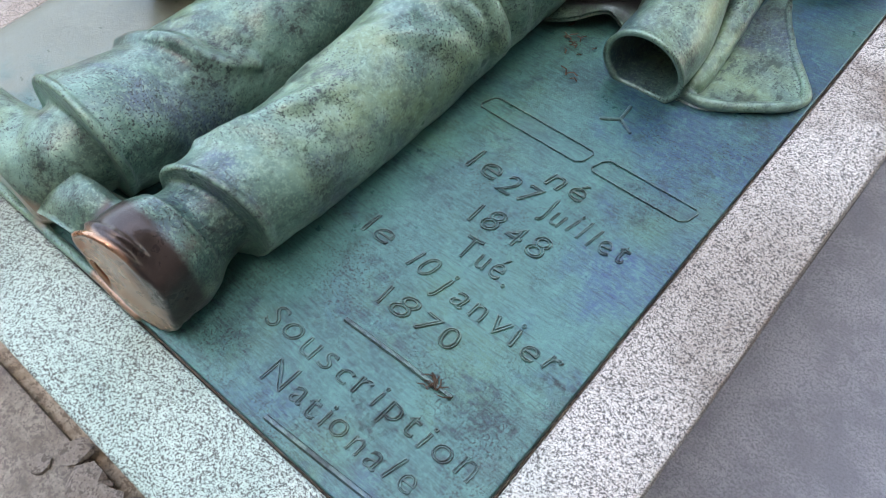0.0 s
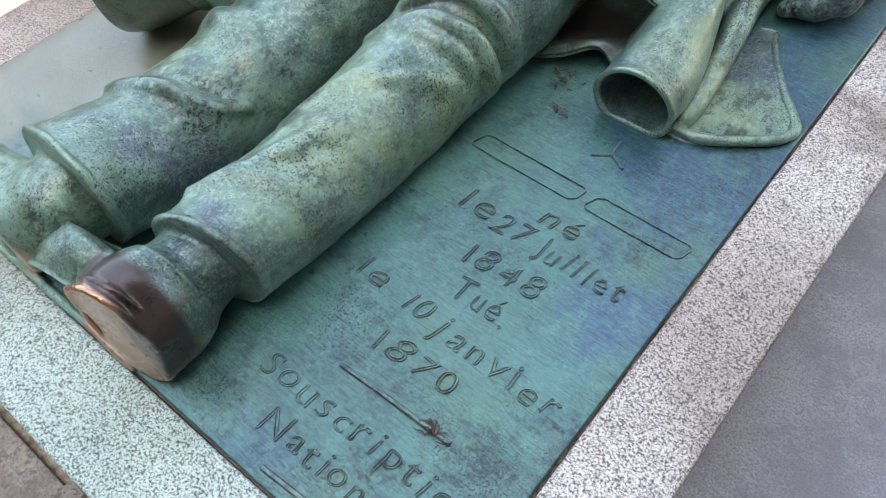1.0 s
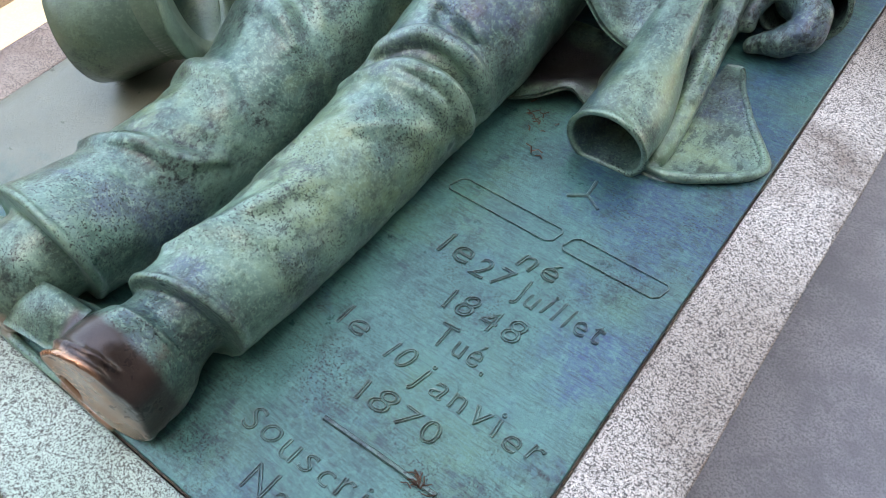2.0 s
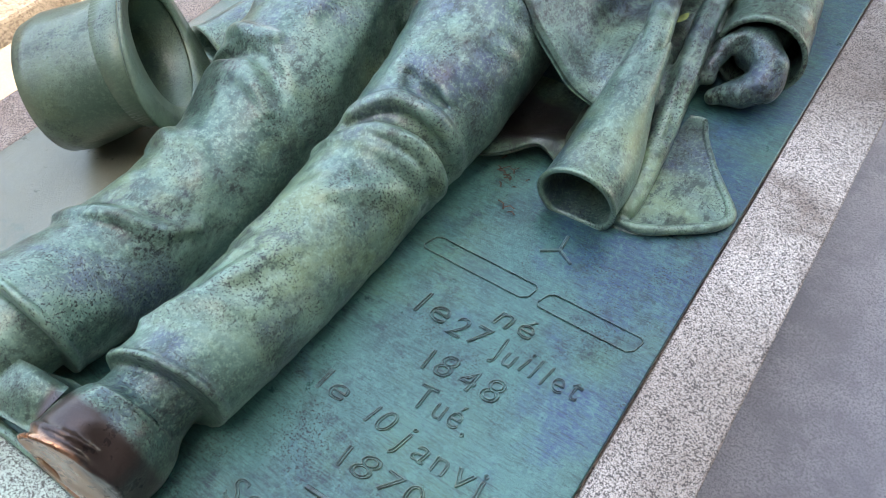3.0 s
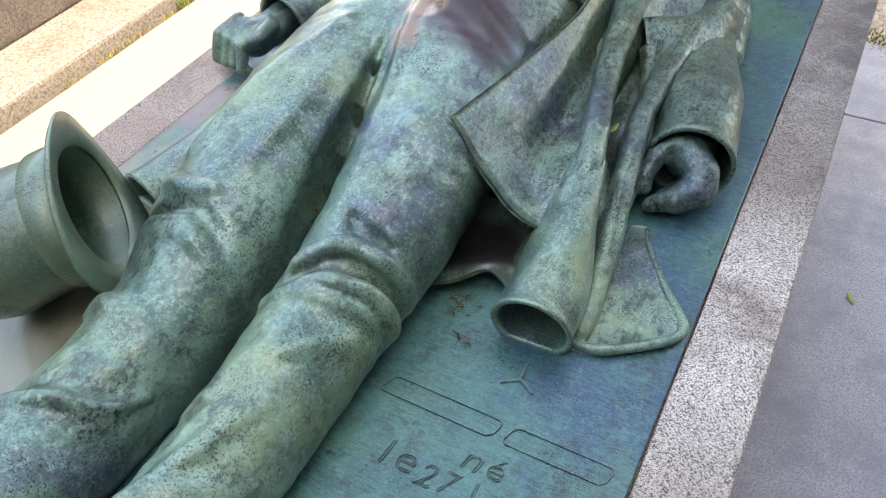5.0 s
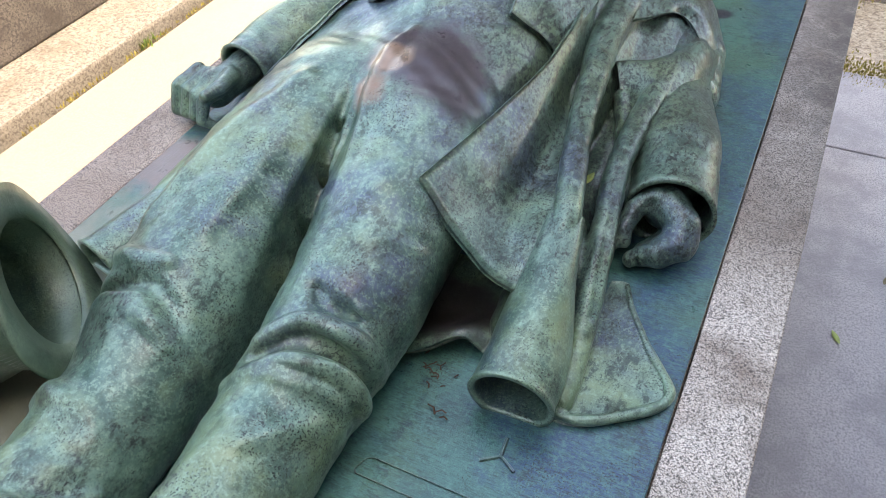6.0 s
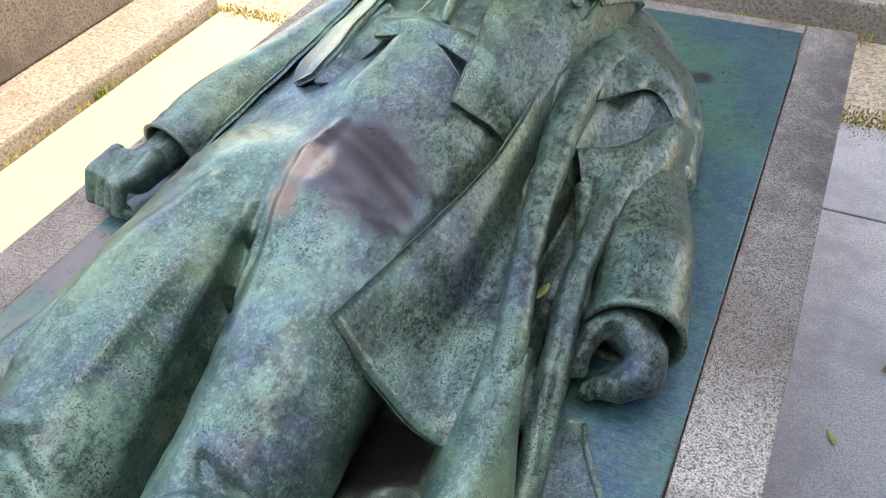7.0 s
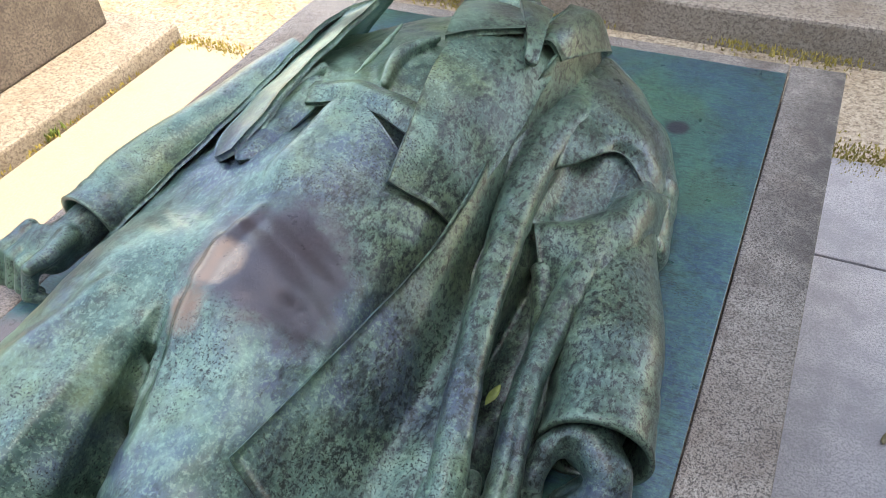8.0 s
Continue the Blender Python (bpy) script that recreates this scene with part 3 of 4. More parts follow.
# the opened overcoat: long rolled folds running down beside the body
limb([(-0.225, 0.74, 0.02, 0.035), (-0.235, 0.90, 0.0, 0.045), (-0.225, 1.05, -0.02, 0.05), (-0.22, 1.22, 0.0, 0.06), (-0.24, 1.45, 0.05, 0.085)], 0.015)
curve_limb([(-0.193, 0.76, 0.070, 0.026), (-0.200, 0.82, 0.092, 0.025), (-0.212, 0.90, 0.125, 0.021), (-0.244, 1.03, 0.135, 0.020), (-0.266, 1.16, 0.142, 0.023), (-0.288, 1.32, 0.150, 0.030), (-0.282, 1.45, 0.150, 0.036), (-0.262, 1.55, 0.125, 0.045)], 0.008)
limb([(-0.236, 0.92, 0.06, 0.016), (-0.262, 1.05, 0.07, 0.018), (-0.275, 1.18, 0.09, 0.02), (-0.285, 1.32, 0.10, 0.025)], 0.01)
curve_limb([(-0.246, 1.07, 0.158, 0.005), (-0.258, 1.16, 0.168, 0.006), (-0.275, 1.28, 0.180, 0.004)], 0.008, True)
curve_limb([(-0.130, 0.665, 0.010, 0.016), (-0.140, 0.77, 0.026, 0.018), (-0.157, 0.89, 0.070, 0.019), (-0.178, 1.02, 0.092, 0.019), (-0.180, 1.15, 0.098, 0.021), (-0.168, 1.29, 0.105, 0.024), (-0.150, 1.36, 0.095, 0.03)], 0.008)
limb([(-0.150, 0.80, 0.01, 0.018), (-0.165, 0.92, 0.03, 0.02), (-0.172, 1.10, 0.05, 0.025), (-0.165, 1.28, 0.06, 0.03)], 0.01)
curve_limb([(-0.132, 0.78, 0.044, 0.003), (-0.150, 0.89, 0.088, 0.004), (-0.172, 1.02, 0.112, 0.004)], 0.006, True)
curve_limb([(-0.195, 0.80, 0.03, 0.016), (-0.185, 0.86, 0.06, 0.014), (-0.20, 0.92, 0.06, 0.012)], 0.014)
curve_limb([(-0.225, 1.22, 0.09, 0.016), (-0.21, 1.17, 0.075, 0.014), (-0.20, 1.13, 0.06, 0.012)], 0.014)
limb([(-0.14, 1.38, 0.02, 0.05), (-0.16, 1.50, 0.025, 0.055), (-0.20, 1.60, 0.03, 0.06)], 0.03)
curve_limb([(-0.142, 0.645, 0.008, 0.006), (-0.100, 0.648, 0.008, 0.007), (-0.050, 0.678, 0.008, 0.007), (-0.016, 0.710, 0.008, 0.007), (-0.014, 0.738, 0.008, 0.007), (-0.052, 0.785, 0.009, 0.006), (-0.095, 0.850, 0.009, 0.005), (-0.112, 0.89, 0.006, 0.004)], 0.006)
# the nearer fist, and the far hand with curled fingers
limb([(-0.095, 1.10, 0.055, 0.036), (-0.098, 1.02, 0.055, 0.034)], 0.02)
limb([(-0.095, 1.010, 0.070, 0.027), (-0.066, 0.985, 0.060, 0.026), (-0.062, 0.962, 0.042, 0.026), (-0.088, 0.945, 0.028, 0.022), (-0.120, 0.932, 0.018, 0.013)], 0.012)
limb([(-0.115, 1.010, 0.075, 0.020), (-0.136, 0.985, 0.066, 0.015), (-0.143, 0.957, 0.046, 0.013), (-0.138, 0.945, 0.036, 0.010)], 0.01)
limb([(-0.075, 0.985, 0.02, 0.022), (-0.105, 0.96, 0.012, 0.018)], 0.012)
for i, (ux, uy) in enumerate(((-0.052, 0.99), (-0.045, 0.975), (-0.05, 0.955))):
    limb([(ux, uy, 0.062 - 0.016 * i, 0.003), (ux - 0.022, uy - 0.03, 0.046 - 0.016 * i, 0.003), (-0.112, 0.925, 0.026 - 0.008 * i, 0.002)], 0.006, carve=True)
limb([(-0.113, 0.985, 0.085, 0.008), (-0.116, 0.955, 0.055, 0.011)], 0.006, carve=True)
limb([(-0.925, 1.14, 0.055, 0.035), (-0.935, 1.07, 0.050, 0.033), (-0.945, 1.03, 0.048, 0.036)], 0.02)
for i in range(4):
    fx, fy = -0.915 - 0.022 * i, 1.005 - 0.002 * i * i + 0.01 * i
    limb([(fx - 0.005, fy + 0.025, 0.062 + 0.004 * i, 0.013), (fx - 0.014, fy - 0.028, 0.055 + 0.004 * i, 0.012), (fx - 0.012, fy - 0.048, 0.028, 0.011), (fx, fy - 0.035, 0.012, 0.009)], 0.006)
limb([(-0.918, 1.05, 0.07, 0.016), (-0.905, 1.00, 0.078, 0.013), (-0.918, 0.975, 0.072, 0.011)], 0.008)
# the far coat tail, a hollow roll beside the thigh
limb([(-0.815, 0.66, 0.02, 0.045), (-0.79, 0.80, 0.04, 0.055), (-0.77, 0.95, 0.05, 0.07)], 0.02)
for i in range(4):
    curve_limb([(-0.85, 0.645 + 0.03 * i, 0.02, 0.004), (-0.815, 0.64 + 0.034 * i, 0.068, 0.006), (-0.785, 0.635 + 0.03 * i, 0.055, 0.004)], 0.006, i % 2 == 0)

xx, yy, zz = axis[0][:, None, None], axis[1][None, :, None], axis[2][None, None, :]
field += (0.0009 * np.sin(41 * xx + 9 * np.sin(13 * yy)) * np.sin(37 * yy + 6 * np.sin(17 * zz + 9 * xx)) + 0.0006 * np.sin(97 * xx + 5 * np.sin(31 * yy)) * np.sin(83 * yy + 40 * zz)).astype(np.float32)
field = np.maximum(field, (-(zz + 0.008) + 0 * xx + 0 * yy).astype(np.float32))


def skin(f):
    """Surface nets: one vertex for each cell that the surface crosses."""
    inside = f < 0
    c = [inside[i:i + f.shape[0] - 1, j:j + f.shape[1] - 1, k:k + f.shape[2] - 1] for i in (0, 1) for j in (0, 1) for k in (0, 1)]
    count = sum(a.astype(np.int8) for a in c)
    cell = np.argwhere((count > 0) & (count < 8))
    number = np.full([n - 1 for n in f.shape], -1, np.int64)
    number[tuple(cell.T)] = np.arange(len(cell))
    total, hits = np.zeros((len(cell), 3)), np.zeros(len(cell))
    corners = np.array([(i, j, k) for i in (0, 1) for j in (0, 1) for k in (0, 1)])
    for a in range(8):
        for b in range(a + 1, 8):
            if np.abs(corners[a] - corners[b]).sum() != 1:
                continue
            fa, fb = f[tuple((cell + corners[a]).T)], f[tuple((cell + corners[b]).T)]
            ok = (fa < 0) != (fb < 0)
            t = np.where(ok, fa / np.where(ok, fa - fb, 1), 0)
            total += ok[:, None] * (corners[a] + t[:, None] * (corners[b] - corners[a]))
            hits += ok
    verts = LO + VOX * (cell + total / hits[:, None])
    quads = []
    for ax in range(3):
        u, w = [(1, 2), (2, 0), (0, 1)][ax]
        lo = [slice(1, -1)] * 3
        hi = [slice(1, -1)] * 3
        lo[ax], hi[ax] = slice(0, -1), slice(1, None)
        a, b = inside[tuple(lo)], inside[tuple(hi)]
        for flip in (False, True):
            e = np.argwhere((a & ~b) if not flip else (~a & b))
            off = np.ones(3, int)
            off[ax] = 0
            e = e + off
            du, dw = np.eye(3, dtype=int)[u], np.eye(3, dtype=int)[w]
            q = [number[tuple((e - p).T)] for p in (du + dw, dw, 0 * du, du)]
            quads.append(np.stack(q[::-1] if flip else q, 1))
    return verts, np.concatenate(quads)


verts, faces = skin(field)
cloth_v, cloth_f = [verts], [faces]


def weld(v, f):
    cloth_f.append(np.array(f) + sum(len(a) for a in cloth_v))
    cloth_v.append(np.array(v))


def sheet(net, n=28, m=22, thick=0.007, wave=0.002):
    """Cloth of some thickness lofted through a net of points (rows of (x, y, h))."""
    p = spline(np.swapaxes(spline(np.array(net, float), n), 0, 1), m)      # m x n x 3
    u, w = np.gradient(p, axis=0), np.gradient(p, axis=1)
    nor = np.cross(u, w)
    nor /= np.linalg.norm(nor, axis=2, keepdims=True) + 1e-9
    if nor[..., 2].mean() < 0:
        nor = -nor
    p = p + nor * (wave * np.sin(60 * p[..., :1] + 25 * p[..., 1:2]) * np.sin(48 * p[..., 1:2] - 30 * p[..., :1]))
    both = np.concatenate([p.reshape(-1, 3), (p - nor * thick).reshape(-1, 3)])
    idx = np.arange(m * n).reshape(m, n)
    f = np.stack([idx[:-1, :-1], idx[1:, :-1], idx[1:, 1:], idx[:-1, 1:]], -1).reshape(-1, 4)
    g = f[:, ::-1] + m * n
    rim = np.concatenate([idx[:, 0], idx[-1, 1:], idx[-2::-1, -1], idx[0, -2::-1]])
    side = np.stack([rim[:-1], rim[1:], rim[1:] + m * n, rim[:-1] + m * n], 1)
    weld(both, np.concatenate([f, g, side]))


def sleeve(pts, thick=0.007, sides=40, n=40, ripple=0.0025):
    """A hollow tube of cloth through (x, y, h, r), open at its first end, resting on the plate."""
    p = spline(np.array(pts, float), n)
    d = np.gradient(p[:, :3], axis=0)
    d /= np.linalg.norm(d, axis=1, keepdims=True)
    a = np.linspace(0, 2 * np.pi, sides, endpoint=False)
    side = np.cross(d, (0, 0, 1))
    side /= np.linalg.norm(side, axis=1, keepdims=True)
    up = np.cross(side, d)

    def ring(shrink):
        r = (p[:, 3:4] - shrink + ripple * np.sin(3 * a[None] + 22 * p[:, 1:2]) * np.clip(np.arange(n)[:, None] / 8 - 0.3, 0, 1))[..., None]
        q = p[:, None, :3] + r * (np.cos(a)[None, :, None] * side[:, None] + np.sin(a)[None, :, None] * up[:, None])
        q[..., 2] = np.maximum(q[..., 2], -0.004 + shrink)
        return q
    p[:, 3] -= 0.0022 * sum(np.exp(-((np.arange(n) - c) / 0.7) ** 2) for c in (5, 9, 10.5)) * (pts[0][3] > 0.055) - 0.003 * np.exp(-(np.arange(n) / 1.2) ** 2)
    out, inn = ring(0), ring(thick)[: n * 2 // 3]
    k = len(inn)
    idx = np.arange(n * sides).reshape(n, sides)
    jdx = np.arange(k * sides).reshape(k, sides) + n * sides
    nxt = lambda z: np.roll(z, -1, 1)
    f = np.stack([idx[:-1], idx[1:], nxt(idx[1:]), nxt(idx[:-1])], -1).reshape(-1, 4)
    g = np.stack([jdx[:-1], nxt(jdx[:-1]), nxt(jdx[1:]), jdx[1:]], -1).reshape(-1, 4)
    h = np.stack([idx[0], np.roll(idx[0], -1), np.roll(jdx[0], -1), jdx[0]], -1)
    weld(np.concatenate([out.reshape(-1, 3), inn.reshape(-1, 3)]), np.concatenate([f, g, h]))


# overcoat front, from its free corner up to the collar
sheet([[(-0.377, 0.780, 0.205), (-0.330, 0.762, 0.158), (-0.272, 0.748, 0.108), (-0.218, 0.750, 0.080), (-0.190, 0.775, 0.075)],
       [(-0.362, 0.870, 0.200), (-0.320, 0.860, 0.150), (-0.278, 0.840, 0.105), (-0.232, 0.830, 0.112), (-0.205, 0.835, 0.090)],
       [(-0.345, 0.980, 0.195), (-0.312, 0.970, 0.155), (-0.285, 0.960, 0.108), (-0.250, 0.950, 0.110), (-0.225, 0.945, 0.120)],
       [(-0.328, 1.110, 0.192), (-0.310, 1.100, 0.165), (-0.294, 1.090, 0.118), (-0.276, 1.085, 0.108), (-0.255, 1.080, 0.115)],
       [(-0.322, 1.230, 0.205), (-0.312, 1.225, 0.180), (-0.302, 1.215, 0.130), (-0.290, 1.205, 0.115), (-0.265, 1.200, 0.125)],
       [(-0.322, 1.370, 0.228), (-0.314, 1.380, 0.190), (-0.306, 1.390, 0.150), (-0.300, 1.400, 0.140), (-0.285, 1.400, 0.130)],
       [(-0.305, 1.520, 0.245), (-0.292, 1.520, 0.205), (-0.284, 1.520, 0.160), (-0.276, 1.520, 0.130), (-0.265, 1.520, 0.110)],
       [(-0.300, 1.640, 0.230), (-0.285, 1.640, 0.190), (-0.275, 1.630, 0.150), (-0.268, 1.620, 0.110), (-0.260, 1.610, 0.080)]], 44, 26)
# collar turned up beside the neck
sheet([[(-0.345, 1.50, 0.262), (-0.335, 1.58, 0.262), (-0.345, 1.67, 0.235), (-0.40, 1.73, 0.17)],
       [(-0.318, 1.50, 0.262), (-0.300, 1.59, 0.255), (-0.300, 1.69, 0.215), (-0.36, 1.77, 0.13)],
       [(-0.300, 1.50, 0.235), (-0.275, 1.60, 0.20), (-0.275, 1.69, 0.15), (-0.33, 1.78, 0.06)]], 16, 22)
# inner jacket front with its square corner
sheet([[(-0.404, 1.153, 0.243), (-0.383, 1.160, 0.226), (-0.356, 1.172, 0.203), (-0.330, 1.18, 0.165)],
       [(-0.408, 1.217, 0.270), (-0.380, 1.225, 0.252), (-0.348, 1.230, 0.226), (-0.320, 1.235, 0.19)],
       [(-0.424, 1.320, 0.293), (-0.386, 1.325, 0.280), (-0.345, 1.330, 0.255), (-0.305, 1.335, 0.215)],
       [(-0.431, 1.420, 0.299), (-0.390, 1.430, 0.290), (-0.345, 1.440, 0.270), (-0.305, 1.445, 0.225)],
       [(-0.430, 1.520, 0.280), (-0.390, 1.525, 0.274), (-0.350, 1.530, 0.258), (-0.310, 1.535, 0.22)]], 30, 20, 0.010)
# its lapel, laid over the chest, and the collar's end
sheet([[(-0.434, 1.393, 0.309), (-0.396, 1.433, 0.303), (-0.352, 1.482, 0.288)],
       [(-0.452, 1.455, 0.303), (-0.412, 1.480, 0.300), (-0.358, 1.512, 0.286)],
       [(-0.485, 1.570, 0.270), (-0.435, 1.575, 0.275), (-0.375, 1.570, 0.265)]], 18, 18, 0.009, 0.0008)
sheet([[(-0.333, 1.431, 0.272), (-0.325, 1.427, 0.268), (-0.316, 1.436, 0.262)],
       [(-0.342, 1.462, 0.282), (-0.332, 1.460, 0.277), (-0.320, 1.462, 0.270)],
       [(-0.368, 1.520, 0.290), (-0.352, 1.520, 0.286), (-0.330, 1.520, 0.276)],
       [(-0.400, 1.590, 0.275), (-0.375, 1.590, 0.272), (-0.345, 1.590, 0.262)]], 18, 10, 0.009, 0.0008)
# far side: jacket front and overcoat over the far arm
sheet([[(-0.775, 0.760, 0.088), (-0.795, 0.755, 0.070), (-0.820, 0.750, 0.040), (-0.840, 0.750, 0.003)],
       [(-0.768, 0.860, 0.120), (-0.790, 0.855, 0.095), (-0.820, 0.850, 0.060), (-0.850, 0.850, 0.005)],
       [(-0.755, 0.960, 0.160), (-0.780, 0.955, 0.125), (-0.815, 0.950, 0.085), (-0.860, 0.950, 0.030)],
       [(-0.722, 1.040, 0.198), (-0.765, 1.035, 0.150), (-0.815, 1.030, 0.105), (-0.870, 1.030, 0.050)],
       [(-0.682, 1.200, 0.240), (-0.745, 1.200, 0.172), (-0.800, 1.200, 0.135), (-0.860, 1.200, 0.080)],
       [(-0.670, 1.450, 0.262), (-0.720, 1.450, 0.195), (-0.770, 1.450, 0.155), (-0.820, 1.450, 0.100)],
       [(-0.650, 1.640, 0.230), (-0.690, 1.640, 0.180), (-0.730, 1.630, 0.130), (-0.770, 1.620, 0.080)]], 44, 20)
sheet([[(-0.612, 1.125, 0.258), (-0.632, 1.115, 0.248), (-0.655, 1.130, 0.232)],
       [(-0.605, 1.170, 0.268), (-0.635, 1.165, 0.255), (-0.668, 1.170, 0.235)],
       [(-0.605, 1.300, 0.285), (-0.635, 1.300, 0.270), (-0.672, 1.300, 0.245)],
       [(-0.600, 1.500, 0.285), (-0.630, 1.500, 0.272), (-0.670, 1.500, 0.250)]], 26, 12, 0.009)
# the sleeve's cape, gathered at the elbow: a cover with an arched edge, a hollow, and the fold that hangs below it
sheet([[(-0.310, 1.650, 0.150), (-0.265, 1.655, 0.160), (-0.215, 1.650, 0.120), (-0.175, 1.640, 0.060), (-0.165, 1.630, 0.000)],
       [(-0.285, 1.520, 0.170), (-0.245, 1.550, 0.172), (-0.190, 1.560, 0.138), (-0.142, 1.555, 0.085), (-0.122, 1.550, 0.010)],
       [(-0.262, 1.420, 0.170), (-0.226, 1.455, 0.162), (-0.184, 1.478, 0.142), (-0.138, 1.480, 0.098), (-0.112, 1.480, 0.020)],
       [(-0.256, 1.350, 0.160), (-0.217, 1.405, 0.152), (-0.192, 1.455, 0.128), (-0.152, 1.435, 0.105), (-0.112, 1.420, 0.025)]], 30, 26, 0.006, 0.003)
sheet([[(-0.262, 1.300, 0.085), (-0.215, 1.345, 0.080), (-0.178, 1.400, 0.082), (-0.156, 1.440, 0.085), (-0.130, 1.470, 0.050)],
       [(-0.258, 1.272, 0.122), (-0.204, 1.292, 0.128), (-0.166, 1.335, 0.127), (-0.140, 1.395, 0.116), (-0.114, 1.460, 0.060)],
       [(-0.240, 1.235, 0.110), (-0.190, 1.248, 0.126), (-0.150, 1.282, 0.122), (-0.120, 1.345, 0.104), (-0.106, 1.430, 0.045)],
       [(-0.220, 1.190, 0.085), (-0.178, 1.195, 0.108), (-0.138, 1.238, 0.104), (-0.116, 1.310, 0.082), (-0.104, 1.400, 0.020)]], 30, 28, 0.006, 0.003)
# the top of the trousers, an arched edge over the shirt; the waistcoat's end with its tab; the band below the shirt
sheet([[(-0.585, 1.030, 0.190), (-0.535, 1.020, 0.215), (-0.480, 1.020, 0.215), (-0.430, 1.020, 0.195), (-0.375, 1.020, 0.155)],
       [(-0.582, 1.100, 0.222), (-0.536, 1.110, 0.264), (-0.488, 1.115, 0.262), (-0.430, 1.105, 0.240), (-0.370, 1.095, 0.185)],
       [(-0.572, 1.140, 0.215), (-0.540, 1.180, 0.266), (-0.500, 1.200, 0.278), (-0.440, 1.178, 0.260), (-0.370, 1.145, 0.200)],
       [(-0.562, 1.150, 0.212), (-0.542, 1.206, 0.262), (-0.516, 1.248, 0.282), (-0.455, 1.228, 0.274), (-0.380, 1.190, 0.215)]], 30, 30, 0.006, 0.0008)
sheet([[(-0.606, 1.120, 0.247), (-0.596, 1.117, 0.251), (-0.584, 1.128, 0.248)],
       [(-0.616, 1.140, 0.252), (-0.596, 1.150, 0.257), (-0.574, 1.160, 0.252)],
       [(-0.618, 1.200, 0.255), (-0.592, 1.210, 0.261), (-0.564, 1.222, 0.255)],
       [(-0.600, 1.285, 0.270), (-0.578, 1.290, 0.276), (-0.552, 1.290, 0.270)]], 20, 12, 0.008, 0.0008)
sheet([[(-0.572, 1.238, 0.266), (-0.520, 1.252, 0.272), (-0.470, 1.243, 0.272), (-0.405, 1.225, 0.258)],
       [(-0.576, 1.262, 0.276), (-0.520, 1.272, 0.284), (-0.465, 1.264, 0.283), (-0.400, 1.252, 0.272)],
       [(-0.580, 1.285, 0.272), (-0.520, 1.292, 0.279), (-0.462, 1.286, 0.278), (-0.398, 1.280, 0.268)]], 14, 26, 0.010, 0.0025)
# hem of the lining and the flat coat corner on the plate
sheet([[(-0.420, 0.640, 0.006), (-0.370, 0.640, 0.012), (-0.320, 0.662, 0.020), (-0.280, 0.690, 0.034), (-0.250, 0.692, 0.010)],
       [(-0.420, 0.665, 0.014), (-0.370, 0.670, 0.022), (-0.320, 0.692, 0.024), (-0.280, 0.712, 0.036), (-0.240, 0.712, 0.018)],
       [(-0.410, 0.740, 0.006), (-0.360, 0.745, 0.010), (-0.310, 0.760, 0.006), (-0.270, 0.770, 0.014), (-0.230, 0.770, 0.02)],
       [(-0.400, 0.850, 0.010), (-0.350, 0.850, 0.010), (-0.300, 0.850, 0.010), (-0.260, 0.850, 0.020), (-0.220, 0.850, 0.03)]], 22, 24, 0.006)
sheet([[(-0.142, 0.640, 0.011), (-0.100, 0.646, 0.011), (-0.050, 0.680, 0.011), (-0.010, 0.716, 0.010)],
       [(-0.138, 0.655, 0.008), (-0.100, 0.668, 0.008), (-0.055, 0.700, 0.008), (-0.012, 0.732, 0.010)],
       [(-0.135, 0.740, 0.008), (-0.110, 0.745, 0.008), (-0.080, 0.755, 0.008), (-0.050, 0.780, 0.011)],
       [(-0.135, 0.830, 0.010), (-0.125, 0.835, 0.010), (-0.110, 0.840, 0.010), (-0.095, 0.845, 0.011)],
       [(-0.135, 0.890, 0.006), (-0.128, 0.892, 0.006), (-0.120, 0.895, 0.006), (-0.110, 0.895, 0.006)]], 24, 18, 0.012, 0.0006)
# the heel of the far boot
sheet([[(-0.574, 0.004, 0.050), (-0.535, 0.008, 0.060), (-0.496, 0.014, 0.052)],
       [(-0.562, 0.028, 0.074), (-0.524, 0.032, 0.082), (-0.486, 0.038, 0.072)],
       [(-0.552, 0.060, 0.085), (-0.515, 0.064, 0.092), (-0.480, 0.068, 0.082)]], 8, 8, 0.045, 0.0)
# sleeves and the rolled tail, all open at the end
sleeve([(-0.089, 1.005, 0.054, 0.064), (-0.098, 1.07, 0.055, 0.066), (-0.112, 1.14, 0.058, 0.066), (-0.135, 1.25, 0.05, 0.060), (-0.16, 1.36, 0.045, 0.055), (-0.20, 1.48, 0.06, 0.06), (-0.25, 1.56, 0.08, 0.07)])
sleeve([(-0.925, 1.095, 0.052, 0.056), (-0.918, 1.15, 0.056, 0.060), (-0.90, 1.24, 0.06, 0.066), (-0.85, 1.38, 0.07, 0.074), (-0.77, 1.52, 0.09, 0.085)])
sleeve([(-0.182, 0.618, 0.040, 0.053), (-0.184, 0.66, 0.044, 0.054), (-0.190, 0.72, 0.055, 0.050), (-0.198, 0.80, 0.085, 0.036), (-0.208, 0.88, 0.11, 0.024)], 0.007, 36, 30)
sleeve([(-0.835, 0.600, 0.020, 0.050), (-0.82, 0.66, 0.025, 0.048), (-0.80, 0.76, 0.03, 0.05), (-0.79, 0.84, 0.04, 0.045)], 0.006, 30, 24)

